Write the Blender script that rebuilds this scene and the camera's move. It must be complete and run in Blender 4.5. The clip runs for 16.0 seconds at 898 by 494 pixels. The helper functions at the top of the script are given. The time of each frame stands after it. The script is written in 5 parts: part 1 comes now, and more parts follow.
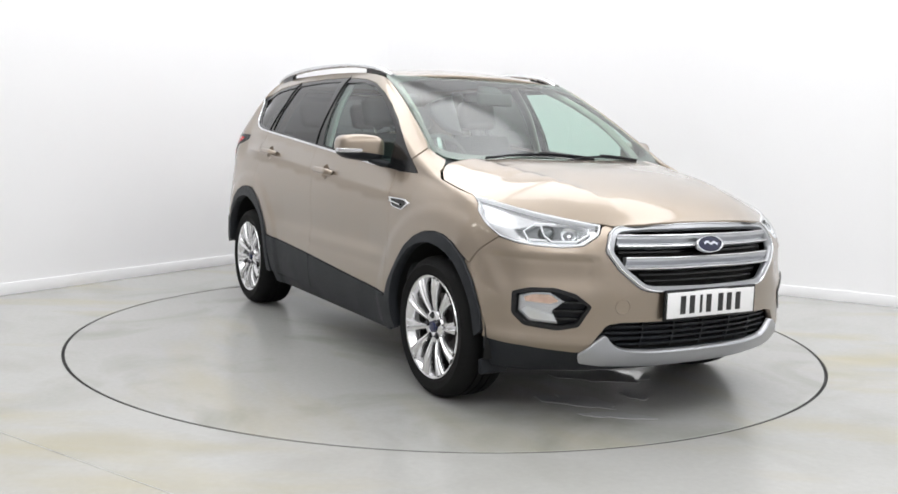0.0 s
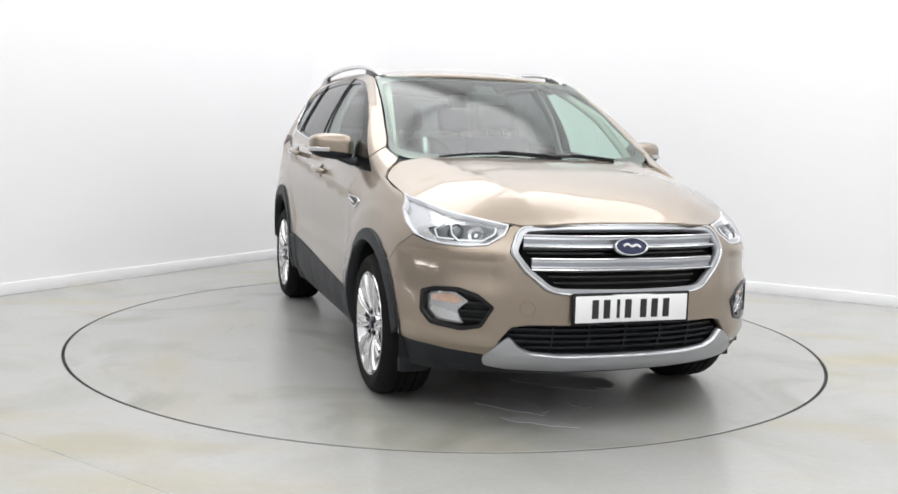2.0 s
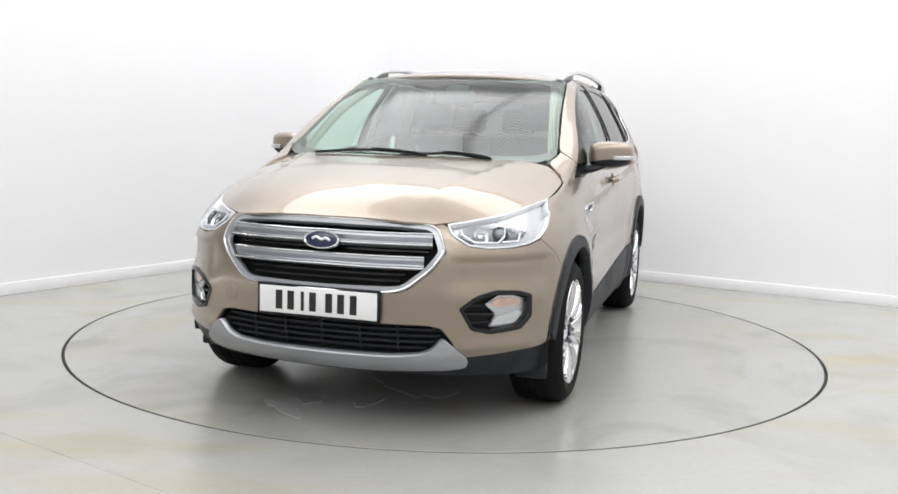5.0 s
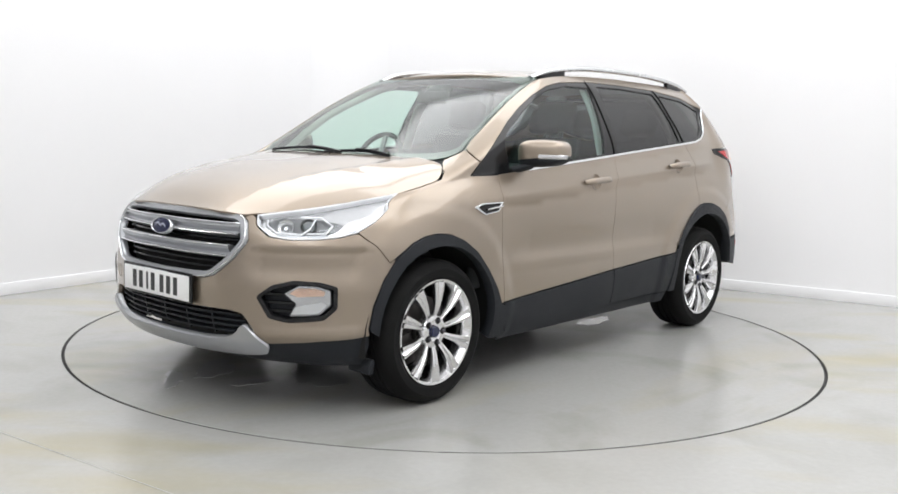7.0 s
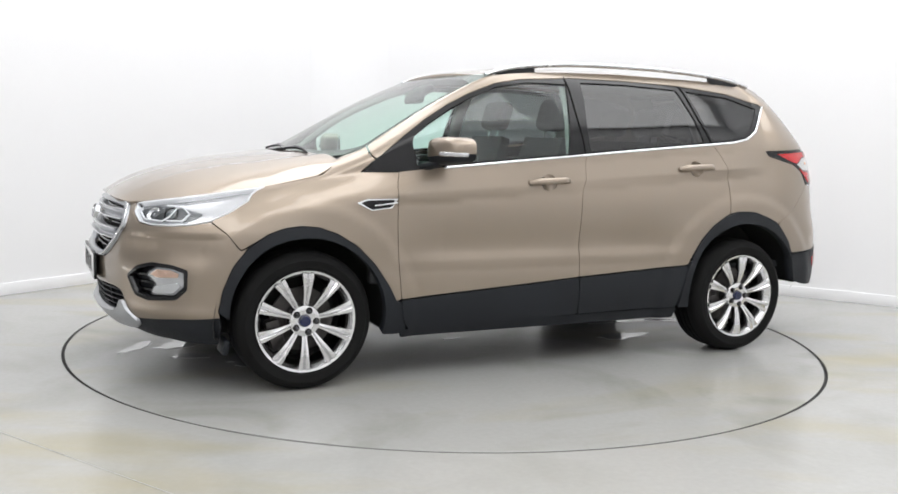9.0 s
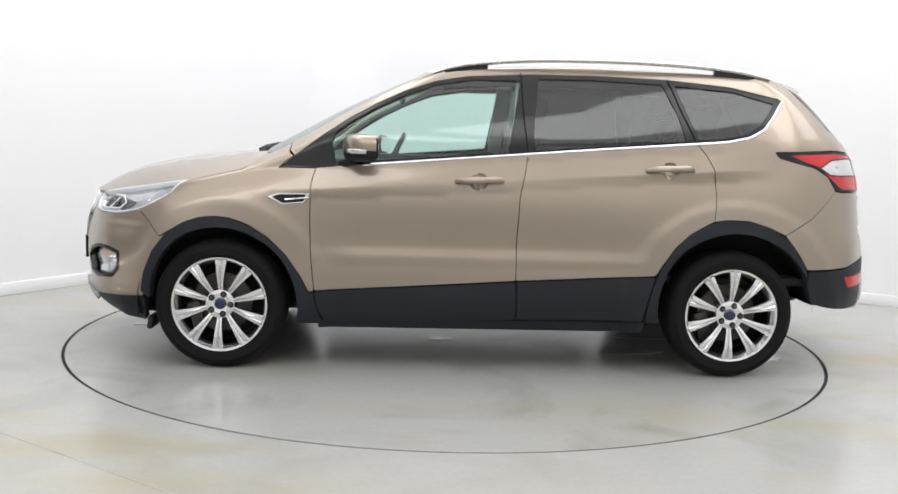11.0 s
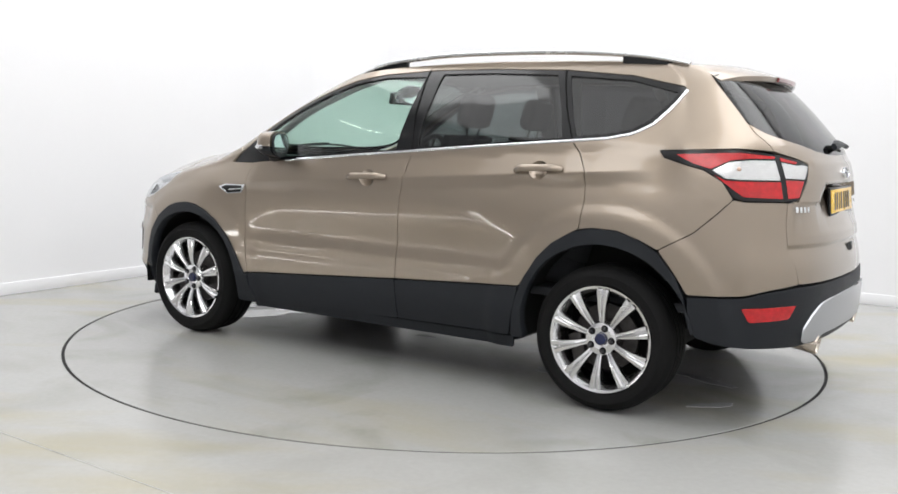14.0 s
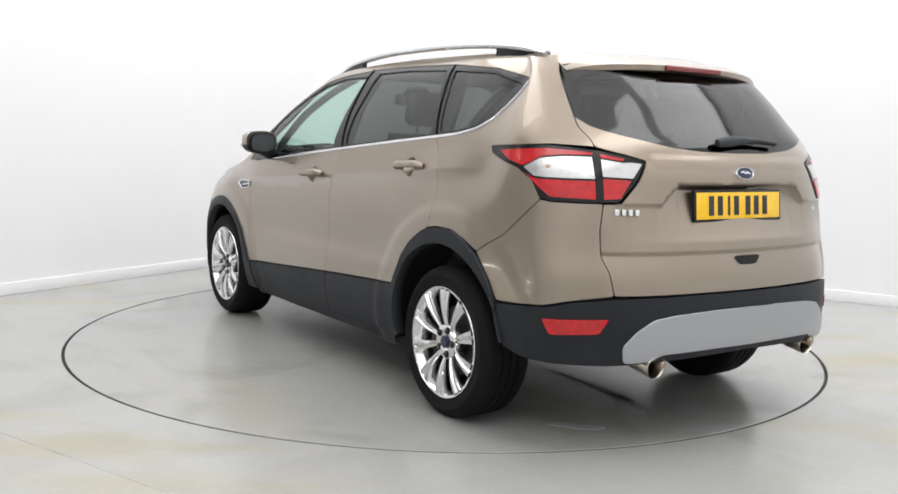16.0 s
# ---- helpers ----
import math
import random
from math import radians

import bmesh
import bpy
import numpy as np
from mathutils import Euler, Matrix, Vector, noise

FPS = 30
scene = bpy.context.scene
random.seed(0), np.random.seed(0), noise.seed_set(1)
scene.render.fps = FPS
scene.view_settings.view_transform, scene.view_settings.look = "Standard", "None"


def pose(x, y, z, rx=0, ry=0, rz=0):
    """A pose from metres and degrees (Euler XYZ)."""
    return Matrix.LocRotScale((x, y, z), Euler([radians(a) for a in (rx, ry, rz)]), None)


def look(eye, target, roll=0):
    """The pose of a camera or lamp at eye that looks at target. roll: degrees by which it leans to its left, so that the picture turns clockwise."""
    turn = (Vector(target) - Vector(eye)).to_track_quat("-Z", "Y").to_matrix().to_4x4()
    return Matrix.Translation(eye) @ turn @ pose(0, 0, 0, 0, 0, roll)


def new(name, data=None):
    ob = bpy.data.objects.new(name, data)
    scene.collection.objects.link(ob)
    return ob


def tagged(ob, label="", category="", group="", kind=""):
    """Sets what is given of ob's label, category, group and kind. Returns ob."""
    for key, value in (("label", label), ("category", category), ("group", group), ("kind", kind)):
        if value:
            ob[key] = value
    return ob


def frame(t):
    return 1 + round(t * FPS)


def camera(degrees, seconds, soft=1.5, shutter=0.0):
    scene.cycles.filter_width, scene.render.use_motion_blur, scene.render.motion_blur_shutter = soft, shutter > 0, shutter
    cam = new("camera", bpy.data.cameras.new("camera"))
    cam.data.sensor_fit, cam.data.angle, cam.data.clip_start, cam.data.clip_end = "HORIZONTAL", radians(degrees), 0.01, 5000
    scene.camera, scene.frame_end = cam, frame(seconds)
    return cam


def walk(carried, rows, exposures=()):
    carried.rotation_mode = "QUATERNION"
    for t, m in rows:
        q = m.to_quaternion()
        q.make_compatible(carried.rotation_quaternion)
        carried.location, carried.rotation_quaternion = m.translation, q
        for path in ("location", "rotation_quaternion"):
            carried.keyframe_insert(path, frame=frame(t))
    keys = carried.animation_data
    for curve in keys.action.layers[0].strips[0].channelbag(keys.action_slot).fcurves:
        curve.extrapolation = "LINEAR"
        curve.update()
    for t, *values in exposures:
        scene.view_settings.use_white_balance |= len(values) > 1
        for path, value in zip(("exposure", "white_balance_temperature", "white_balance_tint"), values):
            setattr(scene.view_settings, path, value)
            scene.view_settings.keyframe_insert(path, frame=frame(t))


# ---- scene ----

# ---- camera ----
cam = camera(51.63, 16.0, soft=1.6)
EYE = Vector((0.0, -5.795, 1.238))
AIM = EYE + Vector((0.00087 * 0.993, 0.993, -0.11817))
VIEW = look(EYE, AIM, 1.711)
walk(cam, [(0.0, VIEW), (16.0, VIEW)])

# ---- light: a closed white studio under ceiling panels ----
world = bpy.data.worlds.new("world")
world.use_nodes = True
world.node_tree.nodes["Background"].inputs[0].default_value = (.9, .95, 1, 1)
world.node_tree.nodes["Background"].inputs[1].default_value = .05
scene.world = world
scene.view_settings.exposure = 0.0

# ---- materials ----


def mat(name, color, rough=.5, metal=0.0, coat=0.0, vary=.12, scale=6.0, fine=220.0, bump=0.0, emit=0.0, rough_vary=.08, **more):
    """A surface with two scales of variation in colour and gloss, and a fine relief."""
    m = bpy.data.materials.new(name)
    m.use_nodes = True
    nt = m.node_tree
    b = nt.nodes["Principled BSDF"]
    b.inputs["Roughness"].default_value, b.inputs["Metallic"].default_value = rough, metal
    b.inputs["Coat Weight"].default_value, b.inputs["Coat Roughness"].default_value = coat, .07
    for k, v in more.items():
        b.inputs[k.replace("_", " ").replace("Ior", "IOR")].default_value = v
    tc = nt.nodes.new("ShaderNodeTexCoord")
    big, small = nt.nodes.new("ShaderNodeTexNoise"), nt.nodes.new("ShaderNodeTexNoise")
    for n, s in ((big, scale), (small, fine)):
        n.inputs["Scale"].default_value, n.inputs["Detail"].default_value = s, 4
        nt.links.new(tc.outputs["Object"], n.inputs["Vector"])
    mix = nt.nodes.new("ShaderNodeMath")
    mix.operation = "MULTIPLY_ADD"
    mix.inputs[1].default_value = .6
    half = nt.nodes.new("ShaderNodeMath")
    half.operation = "MULTIPLY"
    half.inputs[1].default_value = .4
    nt.links.new(small.outputs["Fac"], half.inputs[0])
    nt.links.new(big.outputs["Fac"], mix.inputs[0])
    nt.links.new(half.outputs[0], mix.inputs[2])
    ramp = nt.nodes.new("ShaderNodeValToRGB")
    ramp.color_ramp.elements[0].position, ramp.color_ramp.elements[1].position = .3, .7
    ramp.color_ramp.elements[0].color = (*[c * (1 - vary) for c in color], 1)
    ramp.color_ramp.elements[1].color = (*[min(c * (1 + vary), 1) for c in color], 1)
    nt.links.new(mix.outputs[0], ramp.inputs[0])
    nt.links.new(ramp.outputs[0], b.inputs["Base Color"])
    r = nt.nodes.new("ShaderNodeMapRange")
    r.inputs["From Min"].default_value, r.inputs["From Max"].default_value = .3, .7
    r.inputs["To Min"].default_value, r.inputs["To Max"].default_value = max(rough - rough_vary, 0), rough + rough_vary
    nt.links.new(mix.outputs[0], r.inputs["Value"])
    nt.links.new(r.outputs[0], b.inputs["Roughness"])
    if bump:
        bp = nt.nodes.new("ShaderNodeBump")
        bp.inputs["Strength"].default_value, bp.inputs["Distance"].default_value = bump, .002
        nt.links.new(small.outputs["Fac"], bp.inputs["Height"])
        nt.links.new(bp.outputs[0], b.inputs["Normal"])
    if emit:
        b.inputs["Emission Color"].default_value, b.inputs["Emission Strength"].default_value = (*color, 1), emit
    return m


def pane(name, tint, gloss=(.07, .93), rough=0.0):
    """A thin sheet of glass: tinted see-through with a mirror gloss that grows towards grazing."""
    m = bpy.data.materials.new(name)
    m.use_nodes = True
    nt = m.node_tree
    nt.nodes.remove(nt.nodes["Principled BSDF"])
    out = nt.nodes["Material Output"]
    see, shine, mix, fr = (nt.nodes.new(k) for k in ("ShaderNodeBsdfTransparent", "ShaderNodeBsdfGlossy", "ShaderNodeMixShader", "ShaderNodeLayerWeight"))
    see.inputs[0].default_value = (*tint, 1)
    shine.inputs["Roughness"].default_value = rough
    fr.inputs["Blend"].default_value = .5
    steep, amount = nt.nodes.new("ShaderNodeMath"), nt.nodes.new("ShaderNodeMath")
    steep.operation, steep.inputs[1].default_value = "POWER", 5
    amount.operation, amount.inputs[1].default_value, amount.inputs[2].default_value = "MULTIPLY_ADD", gloss[1], gloss[0]
    nt.links.new(fr.outputs["Facing"], steep.inputs[0])
    nt.links.new(steep.outputs[0], amount.inputs[0])
    nt.links.new(amount.outputs[0], mix.inputs[0])
    nt.links.new(see.outputs[0], mix.inputs[1])
    nt.links.new(shine.outputs[0], mix.inputs[2])
    nt.links.new(mix.outputs[0], out.inputs[0])
    return m


PAINT = mat("bronze_metallic_paint", (.292, .238, .185), .36, .85, 1.0, .07, 900, 2600, rough_vary=.04, Coat_Roughness=.03)
CLAD = mat("black_grained_plastic", (.0125, .0145, .018), .5, Specular_IOR_Level=.27, vary=.15, scale=5, fine=700, bump=.25)
GLOSSBLACK = mat("gloss_black_trim", (.007, .007, .008), .16, Specular_IOR_Level=.35, rough_vary=.03)
# near-black for dark parts, and for shade in gaps, holes and wheel pockets
DARK = mat("near_black_parts_and_shade", (.006, .006, .006), .85)
BEZEL = mat("dark_lamp_bezel", (.13, .135, .14), .25, .7, vary=.1)
CHROME = mat("chrome", (.72, .73, .74), .12, 1.0, vary=.03, rough_vary=.03)
SATIN = mat("satin_silver_paint", (.40, .41, .43), .33, .75, .3, vary=.02, scale=3, rough_vary=.015)
ALLOY = mat("bright_machined_alloy", (.74, .74, .745), .17, 1.0, vary=.05, scale=20, rough_vary=.06)
RUBBER = mat("tyre_rubber", (.007, .007, .007), .75, Specular_IOR_Level=.15, vary=.25, scale=9, fine=160, bump=.3)
PIPE = mat("heat_tinted_pipe_steel", (.50, .44, .38), .2, 1.0, vary=.15, scale=18)
NUT = mat("dark_nut_steel", (.10, .10, .11), .3, 1.0, vary=.1)
DISC = mat("dull_brake_iron", (.075, .07, .068), .45, .8, vary=.25, scale=30)
SCREEN = pane("clear_windscreen_glass", (.70, .85, .76), (.09, .91), .10)
CLEAR = pane("green_tinted_glass", (.72, .88, .83))
PRIVACY = pane("dark_privacy_glass", (.11, .115, .12), (.075, .92), .05)
LENS = pane("clear_lamp_lens", (.95, .96, .97), (.05, .55))
RED = mat("red_lamp_plastic", (.44, .005, .009), .15, coat=.3, vary=.3, scale=40, Transmission_Weight=0.0)
CLEARLAMP = mat("clear_lamp_reflector", (.60, .60, .595), .2, .75, .8, vary=.08, scale=45, fine=160, bump=.1)
REDDARK = mat("dark_red_lamp_plastic", (.17, .006, .008), .12, coat=.8, vary=.1)
WHITELENS = mat("silver_lamp_reflector", (.55, .55, .56), .2, .7, .8, vary=.05, scale=70)
AMBER = mat("amber_bulb_cover", (.60, .40, .30), .2, coat=.5, vary=.2, scale=40)
PLATEWHITE = mat("white_number_plate", (.80, .80, .80), .3, coat=.4, vary=.02)
PLATEYELLOW = mat("yellow_number_plate", (.85, .50, .0), .3, coat=.4, vary=.03)
INK = mat("black_plate_lettering", (.012, .012, .012), .4)
BLUE = mat("dark_blue_badge_enamel", (.004, .009, .05), .2, coat=.3, vary=.1)
SEAT = mat("dark_grey_seat_fabric", (.035, .037, .042), .85, vary=.25, scale=14, fine=500, bump=.4)
DASH = mat("soft_black_dashboard", (.03, .032, .034), .6, vary=.15, bump=.2)
LINING = mat("light_grey_headlining", (.42, .42, .40), .9, vary=.06)
MIRROR = mat("mirror_glass", (.9, .92, .93), .02, 1.0, vary=.01, rough_vary=.0)
WALLPAINT = mat("white_wall_paint", (.82, .82, .83), .6, vary=.012, scale=1.2, fine=90, bump=.06)
SKIRT = mat("white_gloss_skirting", (.82, .82, .83), .4, vary=.02)
DIMWALL = mat("grey_wall_for_reflections", (.33, .33, .34), .6, vary=.08, scale=1.5)
BACKPAINT = mat("pale_grey_wall_paint", (.72, .72, .73), .7, vary=.05, scale=2)
CEILING = mat("white_ceiling_paint", (.78, .78, .78), .7, vary=.02)
LAMPCASE = mat("white_lamp_case", (.75, .75, .75), .4)
STRIPGLOW = mat("glowing_strip_diffuser", (1, .99, .96), .5, emit=16.0, vary=0.0)
GLOW = mat("glowing_tube", (1, .98, .9), .5, emit=9.0, vary=0.0)


def floor_mat(name, color, stains, gloss, grime):
    """Grey floor paint: broad mottling, ochre stains, dust and fine scuffs."""
    m = mat(name, color, gloss, coat=0, vary=.06, scale=.9, fine=35, rough_vary=.02)
    nt = m.node_tree
    b = nt.nodes["Principled BSDF"]
    base = b.inputs["Base Color"].links[0].from_socket
    tc = nt.nodes.new("ShaderNodeTexCoord")
    mp = nt.nodes.new("ShaderNodeMapping")
    mp.inputs["Scale"].default_value = (.45, 1.5, 1)
    mp.inputs["Rotation"].default_value = (0, 0, .3)
    nz = nt.nodes.new("ShaderNodeTexNoise")
    nz.inputs["Scale"].default_value, nz.inputs["Detail"].default_value = 1.1, 7
    rp = nt.nodes.new("ShaderNodeValToRGB")
    rp.color_ramp.elements[0].position, rp.color_ramp.elements[1].position = .50, .72
    rp.color_ramp.elements[1].color = (stains, stains, stains, 1)
    mx = nt.nodes.new("ShaderNodeMix")
    mx.data_type = "RGBA"
    mx.inputs[7].default_value = (color[0] * .98, color[1] * .88, color[2] * .58, 1)
    nt.links.new(tc.outputs["Object"], mp.inputs[0])
    nt.links.new(mp.outputs[0], nz.inputs["Vector"])
    nt.links.new(nz.outputs["Fac"], rp.inputs[0])
    nt.links.new(rp.outputs[0], mx.inputs[0])
    nt.links.new(base, mx.inputs[6])
    # dark grey-green grime, in smears and spots
    gr = nt.nodes.new("ShaderNodeTexNoise")
    gr.inputs["Scale"].default_value, gr.inputs["Detail"].default_value, gr.inputs["Distortion"].default_value = 1.3, 9, 1.1
    gp = nt.nodes.new("ShaderNodeValToRGB")
    gp.color_ramp.elements[0].position, gp.color_ramp.elements[1].position = .50, .74
    gp.color_ramp.elements[1].color = (grime, grime, grime, 1)
    gx = nt.nodes.new("ShaderNodeMix")
    gx.data_type = "RGBA"
    gx.inputs[7].default_value = (color[0] * .50, color[1] * .51, color[2] * .42, 1)
    nt.links.new(tc.outputs["Object"], gr.inputs["Vector"])
    nt.links.new(gr.outputs["Fac"], gp.inputs[0])
    nt.links.new(gp.outputs[0], gx.inputs[0])
    nt.links.new(mx.outputs[2], gx.inputs[6])
    nt.links.new(gx.outputs[2], b.inputs["Base Color"])
    return m


FLOOR = floor_mat("grey_floor_paint", (.374, .372, .359), .75, .24, .25)
TABLE = floor_mat("grey_turntable_paint", (.356, .354, .343), .5, .23, .5)
# the pale base colour stands in for the white wall's reflection in water
WATER = mat("water_pale_for_reflection", (.50, .50, .50), .06, coat=1.0, vary=.05, scale=12, rough_vary=.02, Coat_Roughness=.01)

# ---- mesh helpers ----


def finish(name, me, material, parent=None, label="", sharp=None):
    me.materials.append(material)
    me.polygons.foreach_set("use_smooth", [True] * len(me.polygons))
    if sharp is not None:
        me.set_sharp_from_angle(angle=radians(sharp))
    ob = new(name, me)
    if parent is not None:
        ob.parent = parent
    if label:
        ob["label"] = label
    return ob


def part(name, bm, material, parent=None, label="", sharp=32):
    """Links a bmesh as one mesh object under a thing or a part."""
    me = bpy.data.meshes.new(name)
    bmesh.ops.recalc_face_normals(bm, faces=bm.faces)
    bm.to_mesh(me)
    bm.free()
    return finish(name, me, material, parent, label, sharp)


def raw(name, verts, faces, material, parent=None, label="", sharp=None, normals=None):
    me = bpy.data.meshes.new(name)
    me.from_pydata([tuple(map(float, v)) for v in verts], [], faces)
    ob = finish(name, me, material, parent, label, sharp)
    if normals is not None:
        me.normals_split_custom_set_from_vertices([tuple(map(float, n)) for n in normals])
    return ob


def box(bm, size, m, bevel=.004, seg=2):
    r = bmesh.ops.create_cube(bm, size=1, matrix=m @ Matrix.Diagonal((*size, 1)))
    if bevel:
        edges = list({e for v in r["verts"] for e in v.link_edges})
        bmesh.ops.bevel(bm, geom=edges, offset=min(bevel, min(size) * .45), segments=seg, affect="EDGES", profile=.5)
    return bm


def lathe(bm, profile, m, n=48, close=False):
    """Turns rows of (radius, height along z) round the z axis of m."""
    rings = []
    for r, h in profile:
        rings.append([bm.verts.new(m @ Vector((r * math.cos(2 * math.pi * k / n), r * math.sin(2 * math.pi * k / n), h))) for k in range(n)])
    pairs = list(zip(rings, rings[1:])) + ([(rings[-1], rings[0])] if close else [])
    for a, b in pairs:
        for k in range(n):
            bm.faces.new((a[k], a[(k + 1) % n], b[(k + 1) % n], b[k]))
    return rings


def tube(bm, path, section, closed_section=True, ups=None, caps=True):
    """Sweeps a section, rows of (side, up), along a path of places."""
    path = [Vector(p) for p in path]
    rings = []
    for i, p in enumerate(path):
        d = (path[min(i + 1, len(path) - 1)] - path[max(i - 1, 0)]).normalized()
        up = Vector(ups[i]) if ups is not None else Vector((0, 0, 1))
        s = d.cross(up).normalized()
        u = s.cross(d)
        sec = section(i / (len(path) - 1)) if callable(section) else section
        rings.append([bm.verts.new(p + s * a + u * b) for a, b in sec])
    n = len(rings[0])
    for a, b in zip(rings, rings[1:]):
        for k in range(n if closed_section else n - 1):
            bm.faces.new((a[k], a[(k + 1) % n], b[(k + 1) % n], b[k]))
    if caps and closed_section:
        bm.faces.new(rings[0])
        bm.faces.new(rings[-1][::-1])
    return bm


def oval(a, b, n=12):
    return [(a * math.cos(2 * math.pi * k / n), b * math.sin(2 * math.pi * k / n)) for k in range(n)]


def curve(points, n=40):
    """A smooth line through places, n + 1 of them, evenly in parameter."""
    return spline(np.array(points, float), np.linspace(0, len(points) - 1, n + 1))


# ---- the car's skin: one smooth surface, by plan curves at rising heights ----
SIDE_Z = (.20, .25, .32, .42, .53, .60, .75, .90, .98, 1.05, 1.12, 1.20, 1.24, 1.35, 1.45, 1.53, 1.58, 1.62, 1.66)
SIDE_Y = (.85, .87, .895, .912, .912, .905, .905, .898, .885, .868, .856, .843, .834, .79, .735, .69, .645, .60, .55)




def side_y(x, z):
    """Half width of the car's side at length x and height z."""
    y = np.interp(z, SIDE_Z, SIDE_Y)
    if x > .3:
        y -= .035 * ((x - .3) / .8) ** 2 * min(max((z - .92) / .15, 0), 1)
    if x < -1:
        y -= .045 * ((-1 - x) / .6) ** 2 * min(max((z - 1) / .45, 0), 1)
    for hub in (1.345, -1.345):
        y += .014 * math.exp(-((x - hub) / .42) ** 2) * math.exp(-((z - .70) / .22) ** 2)
    return y




NOSE = {
    .20: ((2.02, 0), (2.00, .26), (1.95, .48), (1.88, .62), (1.80, .72), (1.68, .81), (1.5, .85)),
    .25: ((2.12, 0), (2.10, .26), (2.04, .5), (1.96, .645), (1.86, .75), (1.71, .84), (1.5, .875)),
    .32: ((2.20, 0), (2.185, .26), (2.12, .5), (2.04, .64), (1.92, .765), (1.74, .855), (1.5, .895)),
    .42: ((2.225, 0), (2.21, .26), (2.14, .5), (2.06, .65), (1.93, .78), (1.74, .872), (1.5, .91)),
    .60: ((2.232, 0), (2.217, .26), (2.15, .5), (2.065, .66), (1.93, .79), (1.73, .878), (1.5, .915)),
    .75: ((2.205, 0), (2.19, .26), (2.13, .5), (2.045, .66), (1.91, .785), (1.72, .868), (1.5, .908)),
    .86: ((2.17, 0), (2.15, .26), (2.085, .49), (1.99, .645), (1.86, .76), (1.69, .838), (1.5, .878)),
    .93: ((2.11, 0), (2.09, .26), (2.0, .5), (1.89, .645), (1.77, .728), (1.63, .80), (1.48, .848)),
    .98: ((2.02, 0), (2.0, .26), (1.9, .5), (1.78, .63), (1.66, .74), (1.52, .812), (1.40, .842)),
    1.05: ((1.38, 0), (1.37, .3), (1.35, .5), (1.31, .66), (1.25, .76), (1.15, .82), (1.05, .832)),
}
TAIL = {
    .20: ((-1.72, .83), (-1.88, .74), (-1.95, .56), (-2.0, .36), (-2.02, 0)),
    .25: ((-1.75, .86), (-1.94, .79), (-2.06, .6), (-2.12, .4), (-2.14, 0)),
    .32: ((-1.77, .875), (-1.97, .82), (-2.12, .64), (-2.19, .4), (-2.215, 0)),
    .42: ((-1.78, .89), (-1.98, .84), (-2.145, .65), (-2.22, .4), (-2.25, 0)),
    .60: ((-1.78, .895), (-1.985, .84), (-2.15, .65), (-2.225, .4), (-2.255, 0)),
    .72: ((-1.78, .893), (-1.98, .835), (-2.14, .65), (-2.215, .4), (-2.245, 0)),
    .82: ((-1.78, .888), (-1.965, .82), (-2.115, .65), (-2.195, .4), (-2.225, 0)),
    1.0: ((-1.76, .872), (-1.95, .80), (-2.09, .65), (-2.168, .4), (-2.195, 0)),
    1.12: ((-1.75, .855), (-1.93, .785), (-2.065, .64), (-2.155, .4), (-2.185, 0)),
    1.24: ((-1.72, .82), (-1.90, .755), (-2.02, .62), (-2.10, .4), (-2.13, 0)),
    1.32: ((-1.69, .78), (-1.85, .72), (-1.95, .60), (-2.03, .38), (-2.06, 0)),
    1.42: ((-1.66, .725), (-1.79, .67), (-1.875, .56), (-1.945, .36), (-1.975, 0)),
    1.52: ((-1.62, .665), (-1.71, .62), (-1.785, .53), (-1.845, .34), (-1.875, 0)),
    1.58: ((-1.55, .62), (-1.65, .575), (-1.72, .49), (-1.775, .32), (-1.80, 0)),
    1.66: ((-1.40, .53), (-1.53, .50), (-1.62, .43), (-1.68, .28), (-1.70, 0)),
}




def row_at(table, z):
    """A row of points of a table keyed by height, blended between its heights."""
    keys = sorted(table)
    rows = np.array([table[k] for k in keys])
    flat = rows.reshape(len(keys), -1)
    return np.array([np.interp(z, keys, flat[:, i]) for i in range(flat.shape[1])]).reshape(-1, 2)




def screen_edge(z):
    """Centre x, edge x and edge y of the windscreen's plane at height z."""
    centre = 1.25 - (z - 1.12) * 1.80 - max(z - 1.35, 0) ** 2 * 1.5
    return centre, centre - np.interp(z, (1.1, 1.6), (.15, .08)), np.interp(z, (1.1, 1.58, 1.66), (.745, .622, .575))




